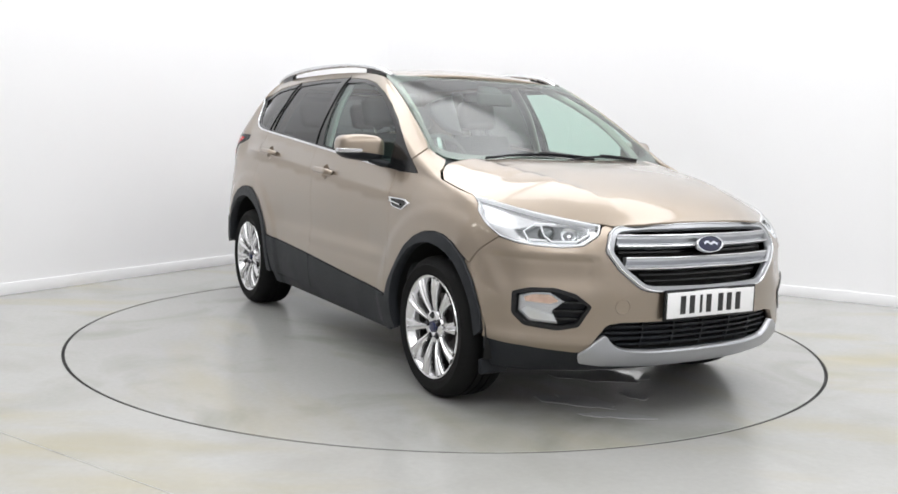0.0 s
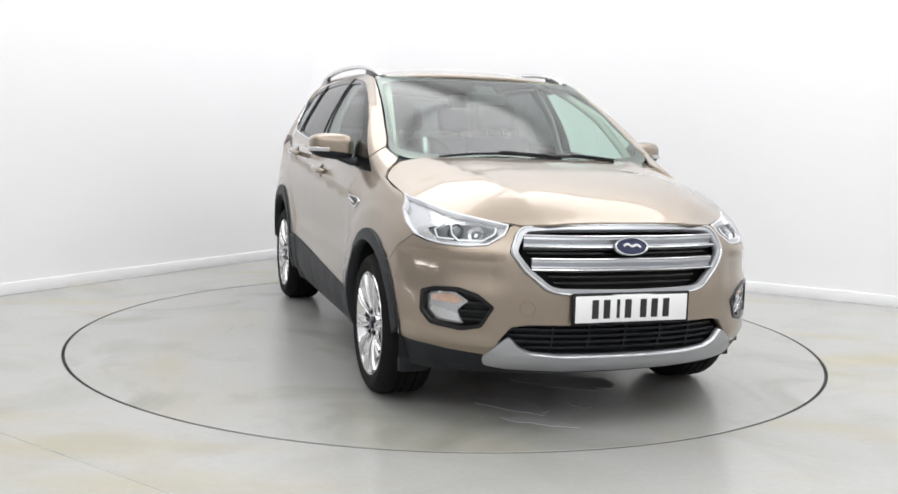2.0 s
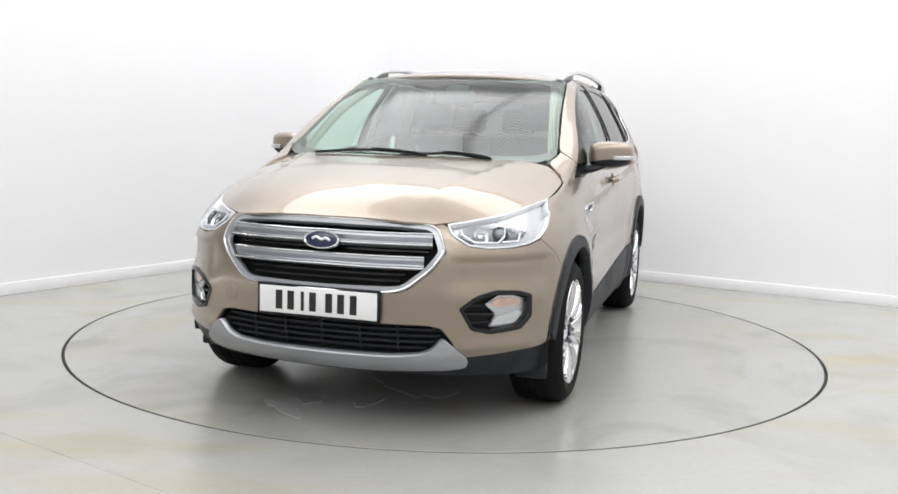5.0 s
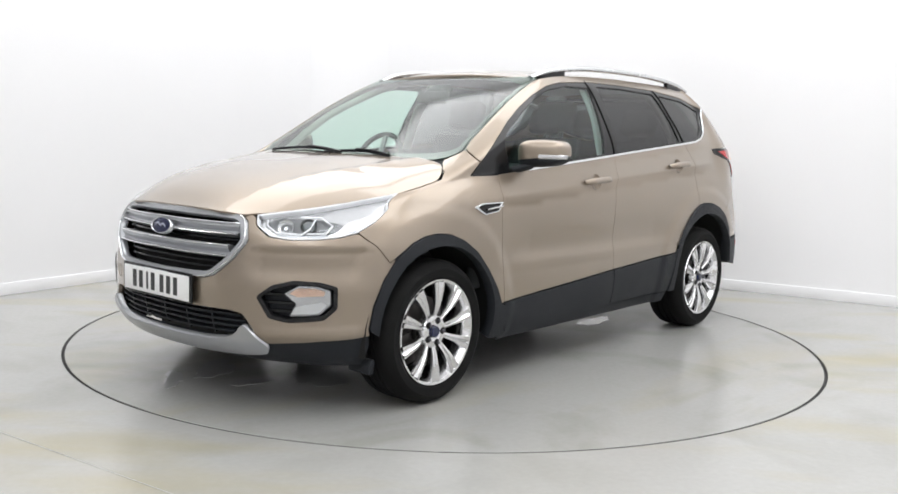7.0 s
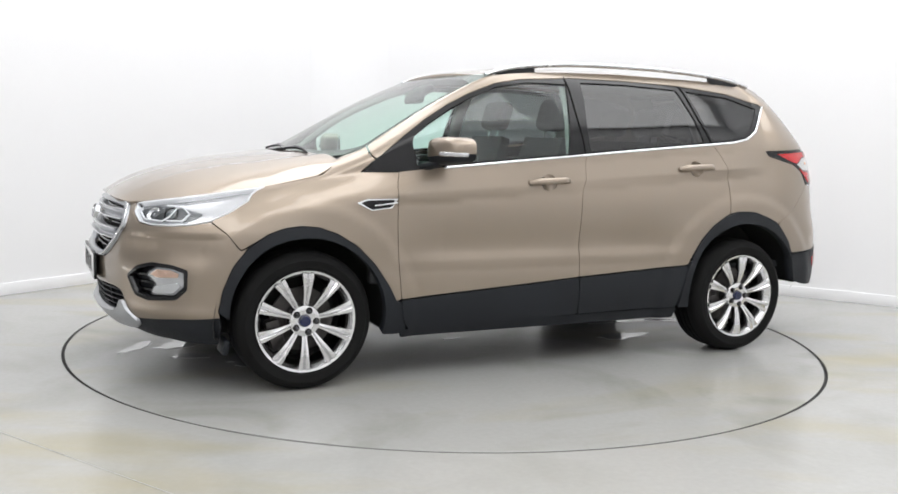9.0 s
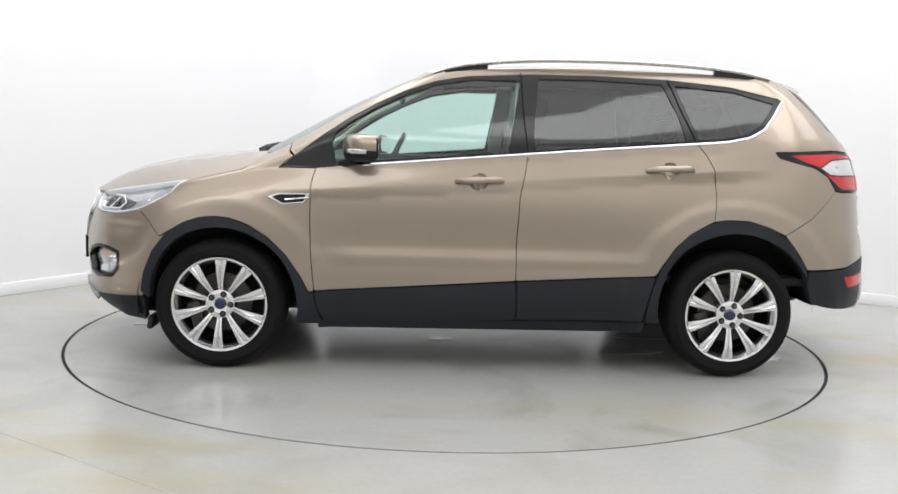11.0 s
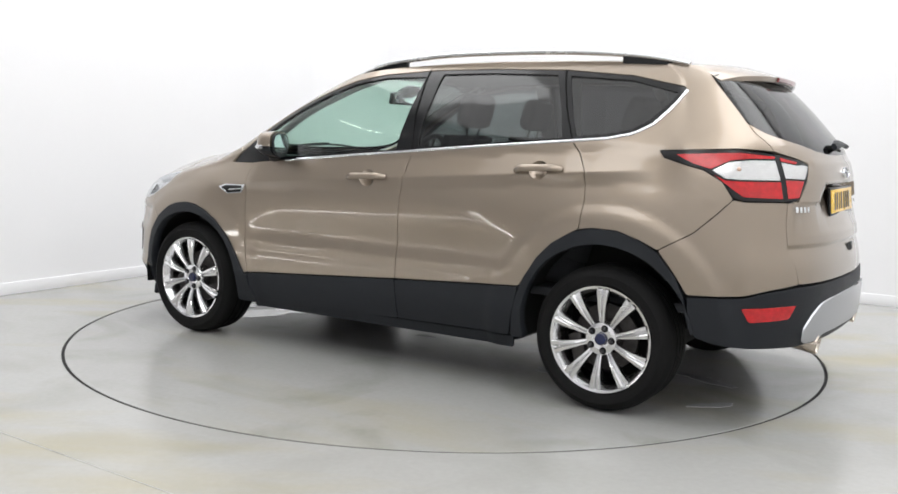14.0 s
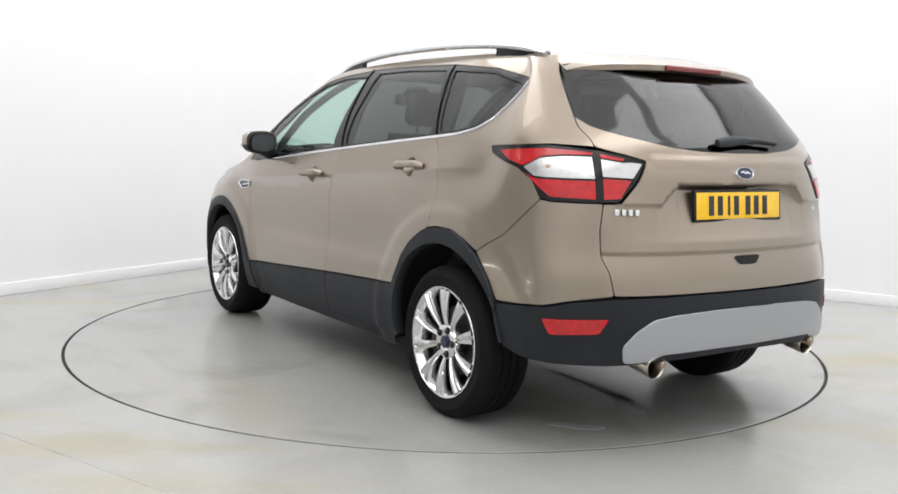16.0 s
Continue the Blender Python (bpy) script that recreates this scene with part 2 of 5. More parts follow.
def plan_row(z):
    """The left half of the car's outline at height z, from the middle of the nose to the middle of the tail."""
    if z <= 1.05:
        front = row_at(NOSE, z)
    else:
        c, xe, ye = screen_edge(z)
        b = c - xe
        front = np.array([(c, 0), (c - .2 * b, ye * .45), (c - .55 * b, ye * .76), (xe, ye), (xe - .036, ye + .04),
                          (xe - .09, 0), (xe - .20, 0)])
        front[6, 1] = side_y(front[6, 0], z)
        front[4, 1], front[5, 1] = ye + .48 * (front[6, 1] - ye), ye + .83 * (front[6, 1] - ye)
        if z < 1.12:
            k = (z - 1.05) / .07
            front = row_at(NOSE, 1.05) * (1 - k) + front * k
    x6 = front[6, 0]
    xs = x6 + (np.array((.3, .9, 1.5, 2.1, 2.7, 3.05)) / 3.05) * (-1.55 - x6)
    rear = row_at(TAIL, z)
    if rear[0, 0] > -1.6:
        xs = x6 + (xs - x6) * (rear[0, 0] + .05 - x6) / (-1.55 - x6)
    side = np.array([(x, side_y(x, z)) for x in xs])
    return np.vstack([front, side, rear])




def spline(p, t):
    """Catmull-Rom through the rows of p, at the parameters t (one unit for each row)."""
    p = np.asarray(p, float)
    q = np.concatenate([[2 * p[0] - p[1]], p, [2 * p[-1] - p[-2]]])
    t = np.clip(np.asarray(t, float), 0, len(p) - 1 - 1e-9)
    i = t.astype(int)
    f = (t - i).reshape((-1,) + (1,) * (p.ndim - 1))
    a, b, c, d = q[i], q[i + 1], q[i + 2], q[i + 3]
    return .5 * (2 * b + (c - a) * f + (2 * a - 5 * b + 4 * c - d) * f ** 2 + (3 * b - a - 3 * c + d) * f ** 3)




NU, NZ, Z0, Z1 = 361, 181, .20, 1.66




def skin_grid():
    zs = np.linspace(Z0, Z1, NZ)
    rows = []
    for z in zs:
        p = plan_row(z)
        m = np.vstack([p[1] * (1, -1), p])
        m = np.vstack([m, p[-2] * (1, -1)])
        rows.append(spline(m, np.linspace(1, len(m) - 2, NU)))
    g = np.array(rows)
    # even out the kinks between the heights
    for _ in range(18):
        g[1:-1] = .25 * g[:-2] + .5 * g[1:-1] + .25 * g[2:]
    arc = np.concatenate([[0], np.cumsum(np.linalg.norm(np.diff(g[int((.62 - Z0) / (Z1 - Z0) * (NZ - 1))], axis=0), axis=1))])
    even = np.linspace(0, arc[-1], NU)
    g = np.stack([np.stack([np.interp(even, arc, r[:, k]) for k in (0, 1)], -1) for r in g])
    pos = np.concatenate([g, np.broadcast_to(zs[:, None, None], (NZ, NU, 1))], -1)
    du, dz = np.gradient(pos, axis=1), np.gradient(pos, axis=0)
    nrm = np.cross(dz, du)
    nrm /= np.linalg.norm(nrm, axis=2, keepdims=True) + 1e-12
    if nrm[NZ // 3, NU // 2, 1] < 0:
        nrm = -nrm
    for _ in range(3):
        nrm[1:-1] = .25 * nrm[:-2] + .5 * nrm[1:-1] + .25 * nrm[2:]
        nrm[:, 1:-1] = .25 * nrm[:, :-2] + .5 * nrm[:, 1:-1] + .25 * nrm[:, 2:]
    nrm /= np.linalg.norm(nrm, axis=2, keepdims=True) + 1e-12
    return pos, nrm, arc[-1]




SKIN, SKIN_N, ARC = skin_grid()




def bilinear(g, u, v):
    u, v = np.clip(u, 0, NU - 1.001), np.clip(v, 0, NZ - 1.001)
    i, j = u.astype(int), v.astype(int)
    fu, fv = (u - i)[:, None], (v - j)[:, None]
    return (g[j, i] * (1 - fu) + g[j, i + 1] * fu) * (1 - fv) + (g[j + 1, i] * (1 - fu) + g[j + 1, i + 1] * fu) * fv




def skin(az):
    """Places and normals of the skin at rows of (way round the car from the nose, height)."""
    az = np.asarray(az, float).reshape(-1, 2)
    u, v = az[:, 0] / ARC * (NU - 1), (az[:, 1] - Z0) / (Z1 - Z0) * (NZ - 1)
    n = bilinear(SKIN_N, u, v)
    return bilinear(SKIN, u, v), n / np.linalg.norm(n, axis=1, keepdims=True)




def way_row(z):
    v = min(max((z - Z0) / (Z1 - Z0) * (NZ - 1), 0), NZ - 1.001)
    j = int(v)
    return SKIN[j] * (1 - v + j) + SKIN[j + 1] * (v - j)




def sx(x, z):
    """The skin's coordinates at length x and height z."""
    r = way_row(z)
    return float(np.interp(-x, -r[:, 0], np.linspace(0, ARC, NU))), z




def sf(y, z):
    """The same on the nose, at y."""
    r = way_row(z)
    k = int(np.argmax(r[:, 1] > .80)) or NU // 3
    return float(np.interp(y, r[:k, 1], np.linspace(0, ARC, NU)[:k])), z




def sr(y, z):
    """The same on the tail, at y."""
    r = way_row(z)[::-1]
    k = int(np.argmax(r[:, 1] > np.interp(z, (1.2, 1.6), (.72, .5)))) or NU // 3
    return ARC - float(np.interp(y, r[:k, 1], np.linspace(0, ARC, NU)[:k])), z


def crease_z(x):
    """The height of the shoulder crease along the car."""
    return 1.004 - .070 * x


def pressed(p):
    """How far the doors' hollow and the shoulder crease press the skin in at places p."""
    x, z = p[:, 0], p[:, 2]
    fade = np.clip((1.10 - x) / .25, 0, 1) * np.clip((x + 1.55) / .3, 0, 1)
    below = crease_z(x) - z
    cut = -np.clip(1 - np.where(below > 0, below / .052, -below / .10), 0, 1)
    hollow = np.exp(-((z - .675) / np.where(z > .675, .115, .055)) ** 2) * np.clip((.95 - np.abs(x + .02)) / .3, 0, 1)
    low = np.clip((.60 - z) / .03, 0, 1) * np.clip((.95 - np.abs(x + .02)) / .1, 0, 1)
    flare = 0
    for hub, size, r0 in ((1.345, .007, .60), (-1.345, .010, .63)):
        r = np.hypot(x - hub, z - .338)
        q = np.clip((r0 - r) / .07, 0, 1)
        flare = flare + size * q * q * (3 - 2 * q)
    front = np.clip((x - 1.70) / .08, 0, 1) * np.clip((p[:, 1] - .52) / .06, 0, 1)
    fold = .752 - z
    brow = np.clip(fold / .012, 0, 1) * np.exp(-np.clip(fold, 0, 1) / .07) * np.clip((.80 - z) / .02, 0, 1)
    bumper = np.clip((x - 1.72) / .10, 0, 1) * np.clip((np.abs(p[:, 1]) - .50) / .08, 0, 1)
    scoop = .011 * np.exp(-((z - .665) / .06) ** 2) - .012 * np.exp(-((z - .385) / .032) ** 2)
    return .019 * cut * fade + scoop * bumper + .009 * brow * front + .015 * hollow + .004 * low - flare


def pressed_skin(az):
    p, n = skin(az)
    p = p - n * pressed(p)[:, None]
    e = .0025
    du = skin(az + (e, 0))[0] - skin(az - (e, 0))[0]
    dz = skin(az + (0, e))[0] - skin(az - (0, e))[0]
    a, b, c, d = (pressed(skin(az + o)[0]) for o in ((e, 0), (-e, 0), (0, e), (0, -e)))
    m = n + du * ((a - b) / (np.sum(du * du, axis=1) + 1e-12))[:, None] + dz * ((c - d) / (np.sum(dz * dz, axis=1) + 1e-12))[:, None]
    return p, m / np.linalg.norm(m, axis=1, keepdims=True)


def whole_skin(az):
    """The skin carried on past the middle of the nose and of the tail."""
    az = np.array(az, float).reshape(-1, 2)
    flip = (az[:, 0] < 0) | (az[:, 0] > ARC)
    az[:, 0] = np.where(az[:, 0] < 0, -az[:, 0], np.where(az[:, 0] > ARC, 2 * ARC - az[:, 0], az[:, 0]))
    p, n = pressed_skin(az)
    s = np.where(flip, -1, 1)
    p[:, 1] *= s
    n[:, 1] *= s
    return p, n


# the bonnet and the roof, as heights over the plan
HOOD_X = np.array((.98, 1.08, 1.25, 1.52, 1.66, 1.80, 1.95, 2.06, 2.12, 2.19))
HOOD_YE = np.array((.80, .822, .832, .812, .755, .69, .59, .495, .43, .36))
HOOD_ZE = np.array((1.122, 1.087, 1.033, .976, .954, .929, .902, .882, .878, .872))
HOOD_YE[2:8] = [skin([sx(x_, z_)])[0][0][1] for x_, z_ in zip(HOOD_X[2:8], HOOD_ZE[2:8])]
HOOD_CX = np.array((.9, 1.2, 1.36, 1.63, 1.87, 2.0, 2.08, 2.13, 2.16, 2.19))
HOOD_CZ = np.array((1.165, 1.140, 1.125, 1.092, 1.040, .998, .958, .924, .898, .872))


def smooth_interp(x, xs, ys):
    """Interpolates with a soft hand: a mean over a short stretch."""
    return sum(np.interp(x + d, xs, ys) * w for d, w in zip(np.linspace(-.08, .08, 9), (.04, .08, .12, .16, .20, .16, .12, .08, .04)))


def hood_z(x, y):
    ye, ze, zc = smooth_interp(x, HOOD_X, HOOD_YE), smooth_interp(x, HOOD_X, HOOD_ZE), smooth_interp(x, HOOD_CX, HOOD_CZ)
    k = np.clip(np.abs(y) / ye, 0, 1.15)
    z = zc + (ze - zc) * k ** np.interp(x, (1.15, 1.5), (4.0, 2.7))
    ridge = np.interp(x, (1.0, 1.5, 2.15), (.60, .50, .34))
    d = np.abs(y) - ridge
    raise_ = np.where(d < 0, np.exp(d / .035), np.exp(-d / .18))
    return z + .010 * raise_ * np.clip((2.16 - x) / .35, 0, 1) * np.clip((x - .95) / .2, 0, 1) * np.clip((1 - k) / .2, 0, 1)


ROOF_X = np.array((-1.72, -1.63, -1.2, -.6, 0, .15, .28, .36, .45))
ROOF_ZE = np.array((1.580, 1.592, 1.610, 1.617, 1.600, 1.587, 1.567, 1.55, 1.53))
ROOF_CX = np.array((-1.9, -1.63, -1.2, -.7, -.3, 0, .2, .30, .36, .45))
ROOF_CZ = np.array((1.59, 1.627, 1.655, 1.670, 1.666, 1.650, 1.625, 1.605, 1.59, 1.565))


def roof_z(x, y):
    ze, zc = smooth_interp(x, ROOF_X, ROOF_ZE), smooth_interp(x, ROOF_CX, ROOF_CZ)
    ye = np.interp(x, (-1.63, -1.2, .1, .3), (.56, .60, .60, .585))
    k = np.clip(np.abs(y) / ye, 0, 1.3)
    return zc + (ze - zc) * k ** 2.4


def heights(fn):
    def surface(xy):
        xy = np.array(xy, float).reshape(-1, 2)
        e = .004
        z = fn(xy[:, 0], xy[:, 1])
        gx = (fn(xy[:, 0] + e, xy[:, 1]) - fn(xy[:, 0] - e, xy[:, 1])) / (2 * e)
        gy = (fn(xy[:, 0], xy[:, 1] + e) - fn(xy[:, 0], xy[:, 1] - e)) / (2 * e)
        n = np.stack([-gx, -gy, np.ones_like(z)], -1)
        return np.stack([xy[:, 0], xy[:, 1], z], -1), n / np.linalg.norm(n, axis=1, keepdims=True)
    return surface


hood_skin, roof_skin = heights(hood_z), heights(roof_z)


def inside(poly, pts):
    poly, pts = np.asarray(poly), np.asarray(pts)
    x, y = pts[:, 0], pts[:, 1]
    res = np.zeros(len(pts), bool)
    for (x1, y1), (x2, y2) in zip(poly, np.roll(poly, -1, axis=0)):
        hit = (y1 > y) != (y2 > y)
        if hit.any():
            res ^= hit & (x < (x2 - x1) * (y - y1) / (y2 - y1 + 1e-15) + x1)
    return res


def rounded(poly, r):
    """Rounds the corners of a closed outline by r metres."""
    if r <= 0:
        return np.array(poly, float)
    p = np.array(poly, float)
    out = []
    for a, b, c in zip(np.roll(p, 1, axis=0), p, np.roll(p, -1, axis=0)):
        la, lc = np.linalg.norm(a - b), np.linalg.norm(c - b)
        p0, p1 = b + (a - b) / (la + 1e-9) * min(r, la * .45), b + (c - b) / (lc + 1e-9) * min(r, lc * .45)
        out += [(1 - t) ** 2 * p0 + 2 * t * (1 - t) * b + t * t * p1 for t in (0, .25, .5, .75, 1)]
    return np.array(out)


def resampled(poly, step):
    p = np.vstack([poly, poly[:1]])
    out = []
    for a, b in zip(p, p[1:]):
        n = max(1, int(np.linalg.norm(b - a) / step))
        out += [a + (b - a) * k / n for k in range(n)]
    out = np.array(out)
    keep = np.linalg.norm(out - np.roll(out, 1, axis=0), axis=1) > step * .08
    return out[keep]


def shrunk(poly, d):
    """Moves an outline inwards by d."""
    p = np.array(poly, float)
    area = .5 * np.sum(p[:, 0] * np.roll(p[:, 1], -1) - np.roll(p[:, 0], -1) * p[:, 1])
    t = np.roll(p, -1, axis=0) - np.roll(p, 1, axis=0)
    t /= np.linalg.norm(t, axis=1, keepdims=True) + 1e-12
    return p + np.stack([-t[:, 1], t[:, 0]], -1) * d * (1 if area > 0 else -1)


def set_back(surface, loop, gap):
    """Moves an outline inwards by gap metres, measured on the surface itself."""
    if not gap:
        return loop
    o = shrunk(loop, gap) - loop
    here, there = surface(loop)[0], surface(loop + o)[0]
    t = np.roll(here, -1, axis=0) - np.roll(here, 1, axis=0)
    t /= np.linalg.norm(t, axis=1, keepdims=True) + 1e-9
    w = there - here
    w = np.linalg.norm(w - t * np.sum(w * t, axis=1, keepdims=True), axis=1)
    return loop + o * np.clip(abs(gap) / (w + 1e-9), .15, 2)[:, None]


def sheet(surface, outline, holes=(), step=.03, r=.012, gap=.0022, lift=0.0, rim=.014, dish=None, lines=()):
    """Lays a panel with the given outline and holes on a surface: its places, normals and faces. The rim turns inwards."""
    from mathutils.geometry import delaunay_2d_cdt
    loops = [set_back(surface, resampled(rounded(outline, r), step), gap)]
    loops += [set_back(surface, resampled(rounded(h, r), step), -gap) for h in holes]
    lo, hi = loops[0].min(0), loops[0].max(0)
    gx, gy = np.arange(lo[0], hi[0], step), np.arange(lo[1], hi[1], step * .87)
    grid = np.array([(x + (step / 2 if j % 2 else 0), y) for j, y in enumerate(gy) for x in gx]).reshape(-1, 2)
    ok = inside(loops[0], grid)
    for h in loops[1:]:
        ok &= ~inside(h, grid)
    edge = np.vstack(loops)
    if len(grid):
        far = np.array([np.min(np.sum((edge - g) ** 2, axis=1)) > (step * .5) ** 2 if o else False for g, o in zip(grid, ok)], bool)
        grid = grid[far]
    extra = [np.array(l, float) for l in lines]
    for l in extra:
        grid = np.array([g for g in grid if np.min(np.sum((l - g) ** 2, axis=1)) > (step * .45) ** 2]).reshape(-1, 2)
    pts = np.vstack([edge, grid]) if len(grid) else edge
    edges, at = [], 0
    for l in loops:
        edges += [(at + i, at + (i + 1) % len(l)) for i in range(len(l))]
        at += len(l)
    for l in extra:
        edges += [(len(pts) + i, len(pts) + i + 1) for i in range(len(l) - 1)]
        pts = np.vstack([pts, l])
    vs, _, fs, _, _, _ = delaunay_2d_cdt([Vector(p) for p in pts], edges, [], 0, 1e-6)
    uv = np.array([(v[0], v[1]) for v in vs])
    tri = np.array([f[:3] for f in fs])
    mid = uv[tri].mean(axis=1)
    ok = inside(loops[0], mid)
    for h in loops[1:]:
        ok &= ~inside(h, mid)
    tri = tri[ok]
    pos, nrm = surface(uv)
    if dish is None:
        pos = pos + nrm * lift
    else:
        e = .002
        pos = pos + nrm * (lift + dish(uv))[:, None]
        for o in (np.array((e, 0)), np.array((0, e))):
            t = surface(uv + o)[0] - surface(uv - o)[0]
            nrm = nrm - t * ((dish(uv + o) - dish(uv - o)) / (np.sum(t * t, axis=1) + 1e-12))[:, None]
        nrm = nrm / np.linalg.norm(nrm, axis=1, keepdims=True)
    a, b, c = (pos[tri[:, k]] for k in range(3))
    side = np.einsum("ij,ij->i", np.cross(b - a, c - a), nrm[tri[:, 0]])
    tri[side < 0] = tri[side < 0][:, ::-1]
    faces = [tuple(int(k) for k in t) for t in tri]
    verts, norms = list(pos), list(nrm)
    if rim:
        count = {}
        for f in faces:
            for e in ((f[0], f[1]), (f[1], f[2]), (f[2], f[0])):
                count[e] = 1
        border = [e for e in count if (e[1], e[0]) not in count]
        made = {}
        for i, j in border:
            for k in (i, j):
                if k not in made:
                    made[k] = len(verts)
                    verts += [pos[k] - nrm[k] * .0012, pos[k] - nrm[k] * rim]
                    norms += [nrm[k], nrm[k]]
        for i, j in border:
            d = np.cross(verts[j] - verts[i], nrm[i])
            d /= np.linalg.norm(d) + 1e-12
            for k in (i, j):
                norms[made[k]], norms[made[k] + 1] = .75 * d + .5 * nrm[k], d
            faces += [(i, made[i], made[j], j), (made[i], made[i] + 1, made[j] + 1, made[j])]
    norms = np.array(norms)
    return np.array(verts), faces, norms / (np.linalg.norm(norms, axis=1, keepdims=True) + 1e-12)


def panel(name, surface, outline, material, parent, label="", sides="LR", **how):
    """A panel on the left, its mirror on the right, or one in the middle ("M")."""
    v, f, n = sheet(surface, outline, **how)
    made = []
    if sides == "M":
        return [raw(name, v, f, material, parent, label, normals=n)]
    for s in sides:
        k = np.array((1, 1 if s == "L" else -1, 1))
        made.append(raw(name, v * k, f if s == "L" else [t[::-1] for t in f], material, parent[s] if isinstance(parent, dict) else parent, label, normals=n * k))
    return made


def nose(left):
    """A whole outline across the nose from its left half, which runs from the middle round to the middle."""
    left = [np.array(p, float) for p in left]
    return left + [p * (-1, 1) for p in left[::-1] if abs(p[0]) > 1e-6]


def tail(left):
    left = [np.array(p, float) for p in left]
    return left + [np.array((2 * ARC - p[0], p[1])) for p in left[::-1] if abs(p[0] - ARC) > 1e-6]


def level(left):
    """The same for outlines in plan, as (x, y)."""
    left = [np.array(p, float) for p in left]
    return left + [p * (1, -1) for p in left[::-1] if abs(p[1]) > 1e-6]


def X(*rows):
    """Skin coordinates of a line of (x, z), with steps of about three centimetres."""
    out = []
    for (x0, z0), (x1, z1) in zip(rows, rows[1:]):
        n = max(1, int(math.hypot(x1 - x0, z1 - z0) / .03))
        out += [sx(x0 + (x1 - x0) * k / n, z0 + (z1 - z0) * k / n) for k in range(n)]
    return out + [sx(*rows[-1])]


def fine(points, n):
    """An open smooth line through (u, v) points."""
    return [tuple(p) for p in curve(points, n)]

CEILING_POWER = 695.0

# ---- the room ----
CORNER = Vector((-1.154, 4.138, 0))
LEFT_DIR, RIGHT_DIR = Vector((-.528, -.849, 0)).normalized(), Vector((.870, -.493, 0)).normalized()
LEFT_LONG, RIGHT_LONG, ROOM_H = 11.5, 9.5, 5.2
FAR_L, FAR_R = CORNER + LEFT_DIR * LEFT_LONG, CORNER + RIGHT_DIR * RIGHT_LONG
BACK = FAR_L + RIGHT_DIR * RIGHT_LONG
RING, GAP = 2.247, .0085


def wall(name, a, b, out, skirting=True, paint=None):
    d = (b - a).normalized()
    m = Matrix.Translation((a + b) / 2 + out * .1 + Vector((0, 0, ROOM_H / 2))) @ Matrix((d, out, (0, 0, 1))).transposed().to_4x4()
    ob = part(name, box(bmesh.new(), ((b - a).length + .4, .2, ROOM_H), m, 0), paint or WALLPAINT)
    tagged(ob, "smooth painted studio wall with a skirting", "wall", kind="structure")
    if skirting:
        m2 = Matrix.Translation((a + b) / 2 - out * .008 + Vector((0, 0, .045))) @ Matrix((d, out, (0, 0, 1))).transposed().to_4x4()
        tagged(part("baseboard", box(bmesh.new(), ((b - a).length, .016, .09), m2, .004), SKIRT), "low white skirting board along the wall", "skirting", kind="structure")
    return ob


# the white wall ends well behind the view; an unseen grey one is added to darken the doors' reflections
SPLIT = CORNER + LEFT_DIR * 5.6
wall("wall_west", CORNER, SPLIT - LEFT_DIR * .2, -RIGHT_DIR)
wall("wall_southwest", SPLIT + LEFT_DIR * .2, FAR_L, -RIGHT_DIR, True, DIMWALL)
wall("wall_north", CORNER, FAR_R, -LEFT_DIR)
wall("wall_south", FAR_L, BACK, LEFT_DIR, True, BACKPAINT)
wall("wall_east", FAR_R, BACK, RIGHT_DIR)


def corner_cove(r=.55, n=14):
    """The rounded plaster of the room's corner, above the skirting."""
    bm = bmesh.new()
    rows = []
    for z in (0, ROOM_H):
        row = []
        for k in range(n + 1):
            t = math.pi / 2 * k / n
            p = CORNER + LEFT_DIR * r * (1 - math.sin(t)) + RIGHT_DIR * r * (1 - math.cos(t))
            row.append(bm.verts.new(p + Vector((0, 0, z))))
        row.append(bm.verts.new(CORNER + Vector((0, 0, z))))
        rows.append(row)
    m = len(rows[0])
    for k in range(m):
        bm.faces.new((rows[0][k], rows[0][(k + 1) % m], rows[1][(k + 1) % m], rows[1][k]))
    bm.faces.new(rows[1])
    return tagged(part("wall_cove", bm, WALLPAINT, sharp=40), "rounded white plaster in the corner of the studio", "wall", kind="structure")


corner_cove()
mid = (CORNER + BACK) / 2
ROOM = Matrix.Translation(mid) @ Matrix((RIGHT_DIR, -LEFT_DIR, (0, 0, 1))).transposed().to_4x4()
tagged(part("ceiling", box(bmesh.new(), (RIGHT_LONG + .4, LEFT_LONG + .4, .1), ROOM @ pose(0, 0, ROOM_H + .05), 0), CEILING), "flat white studio ceiling", "ceiling", kind="structure")


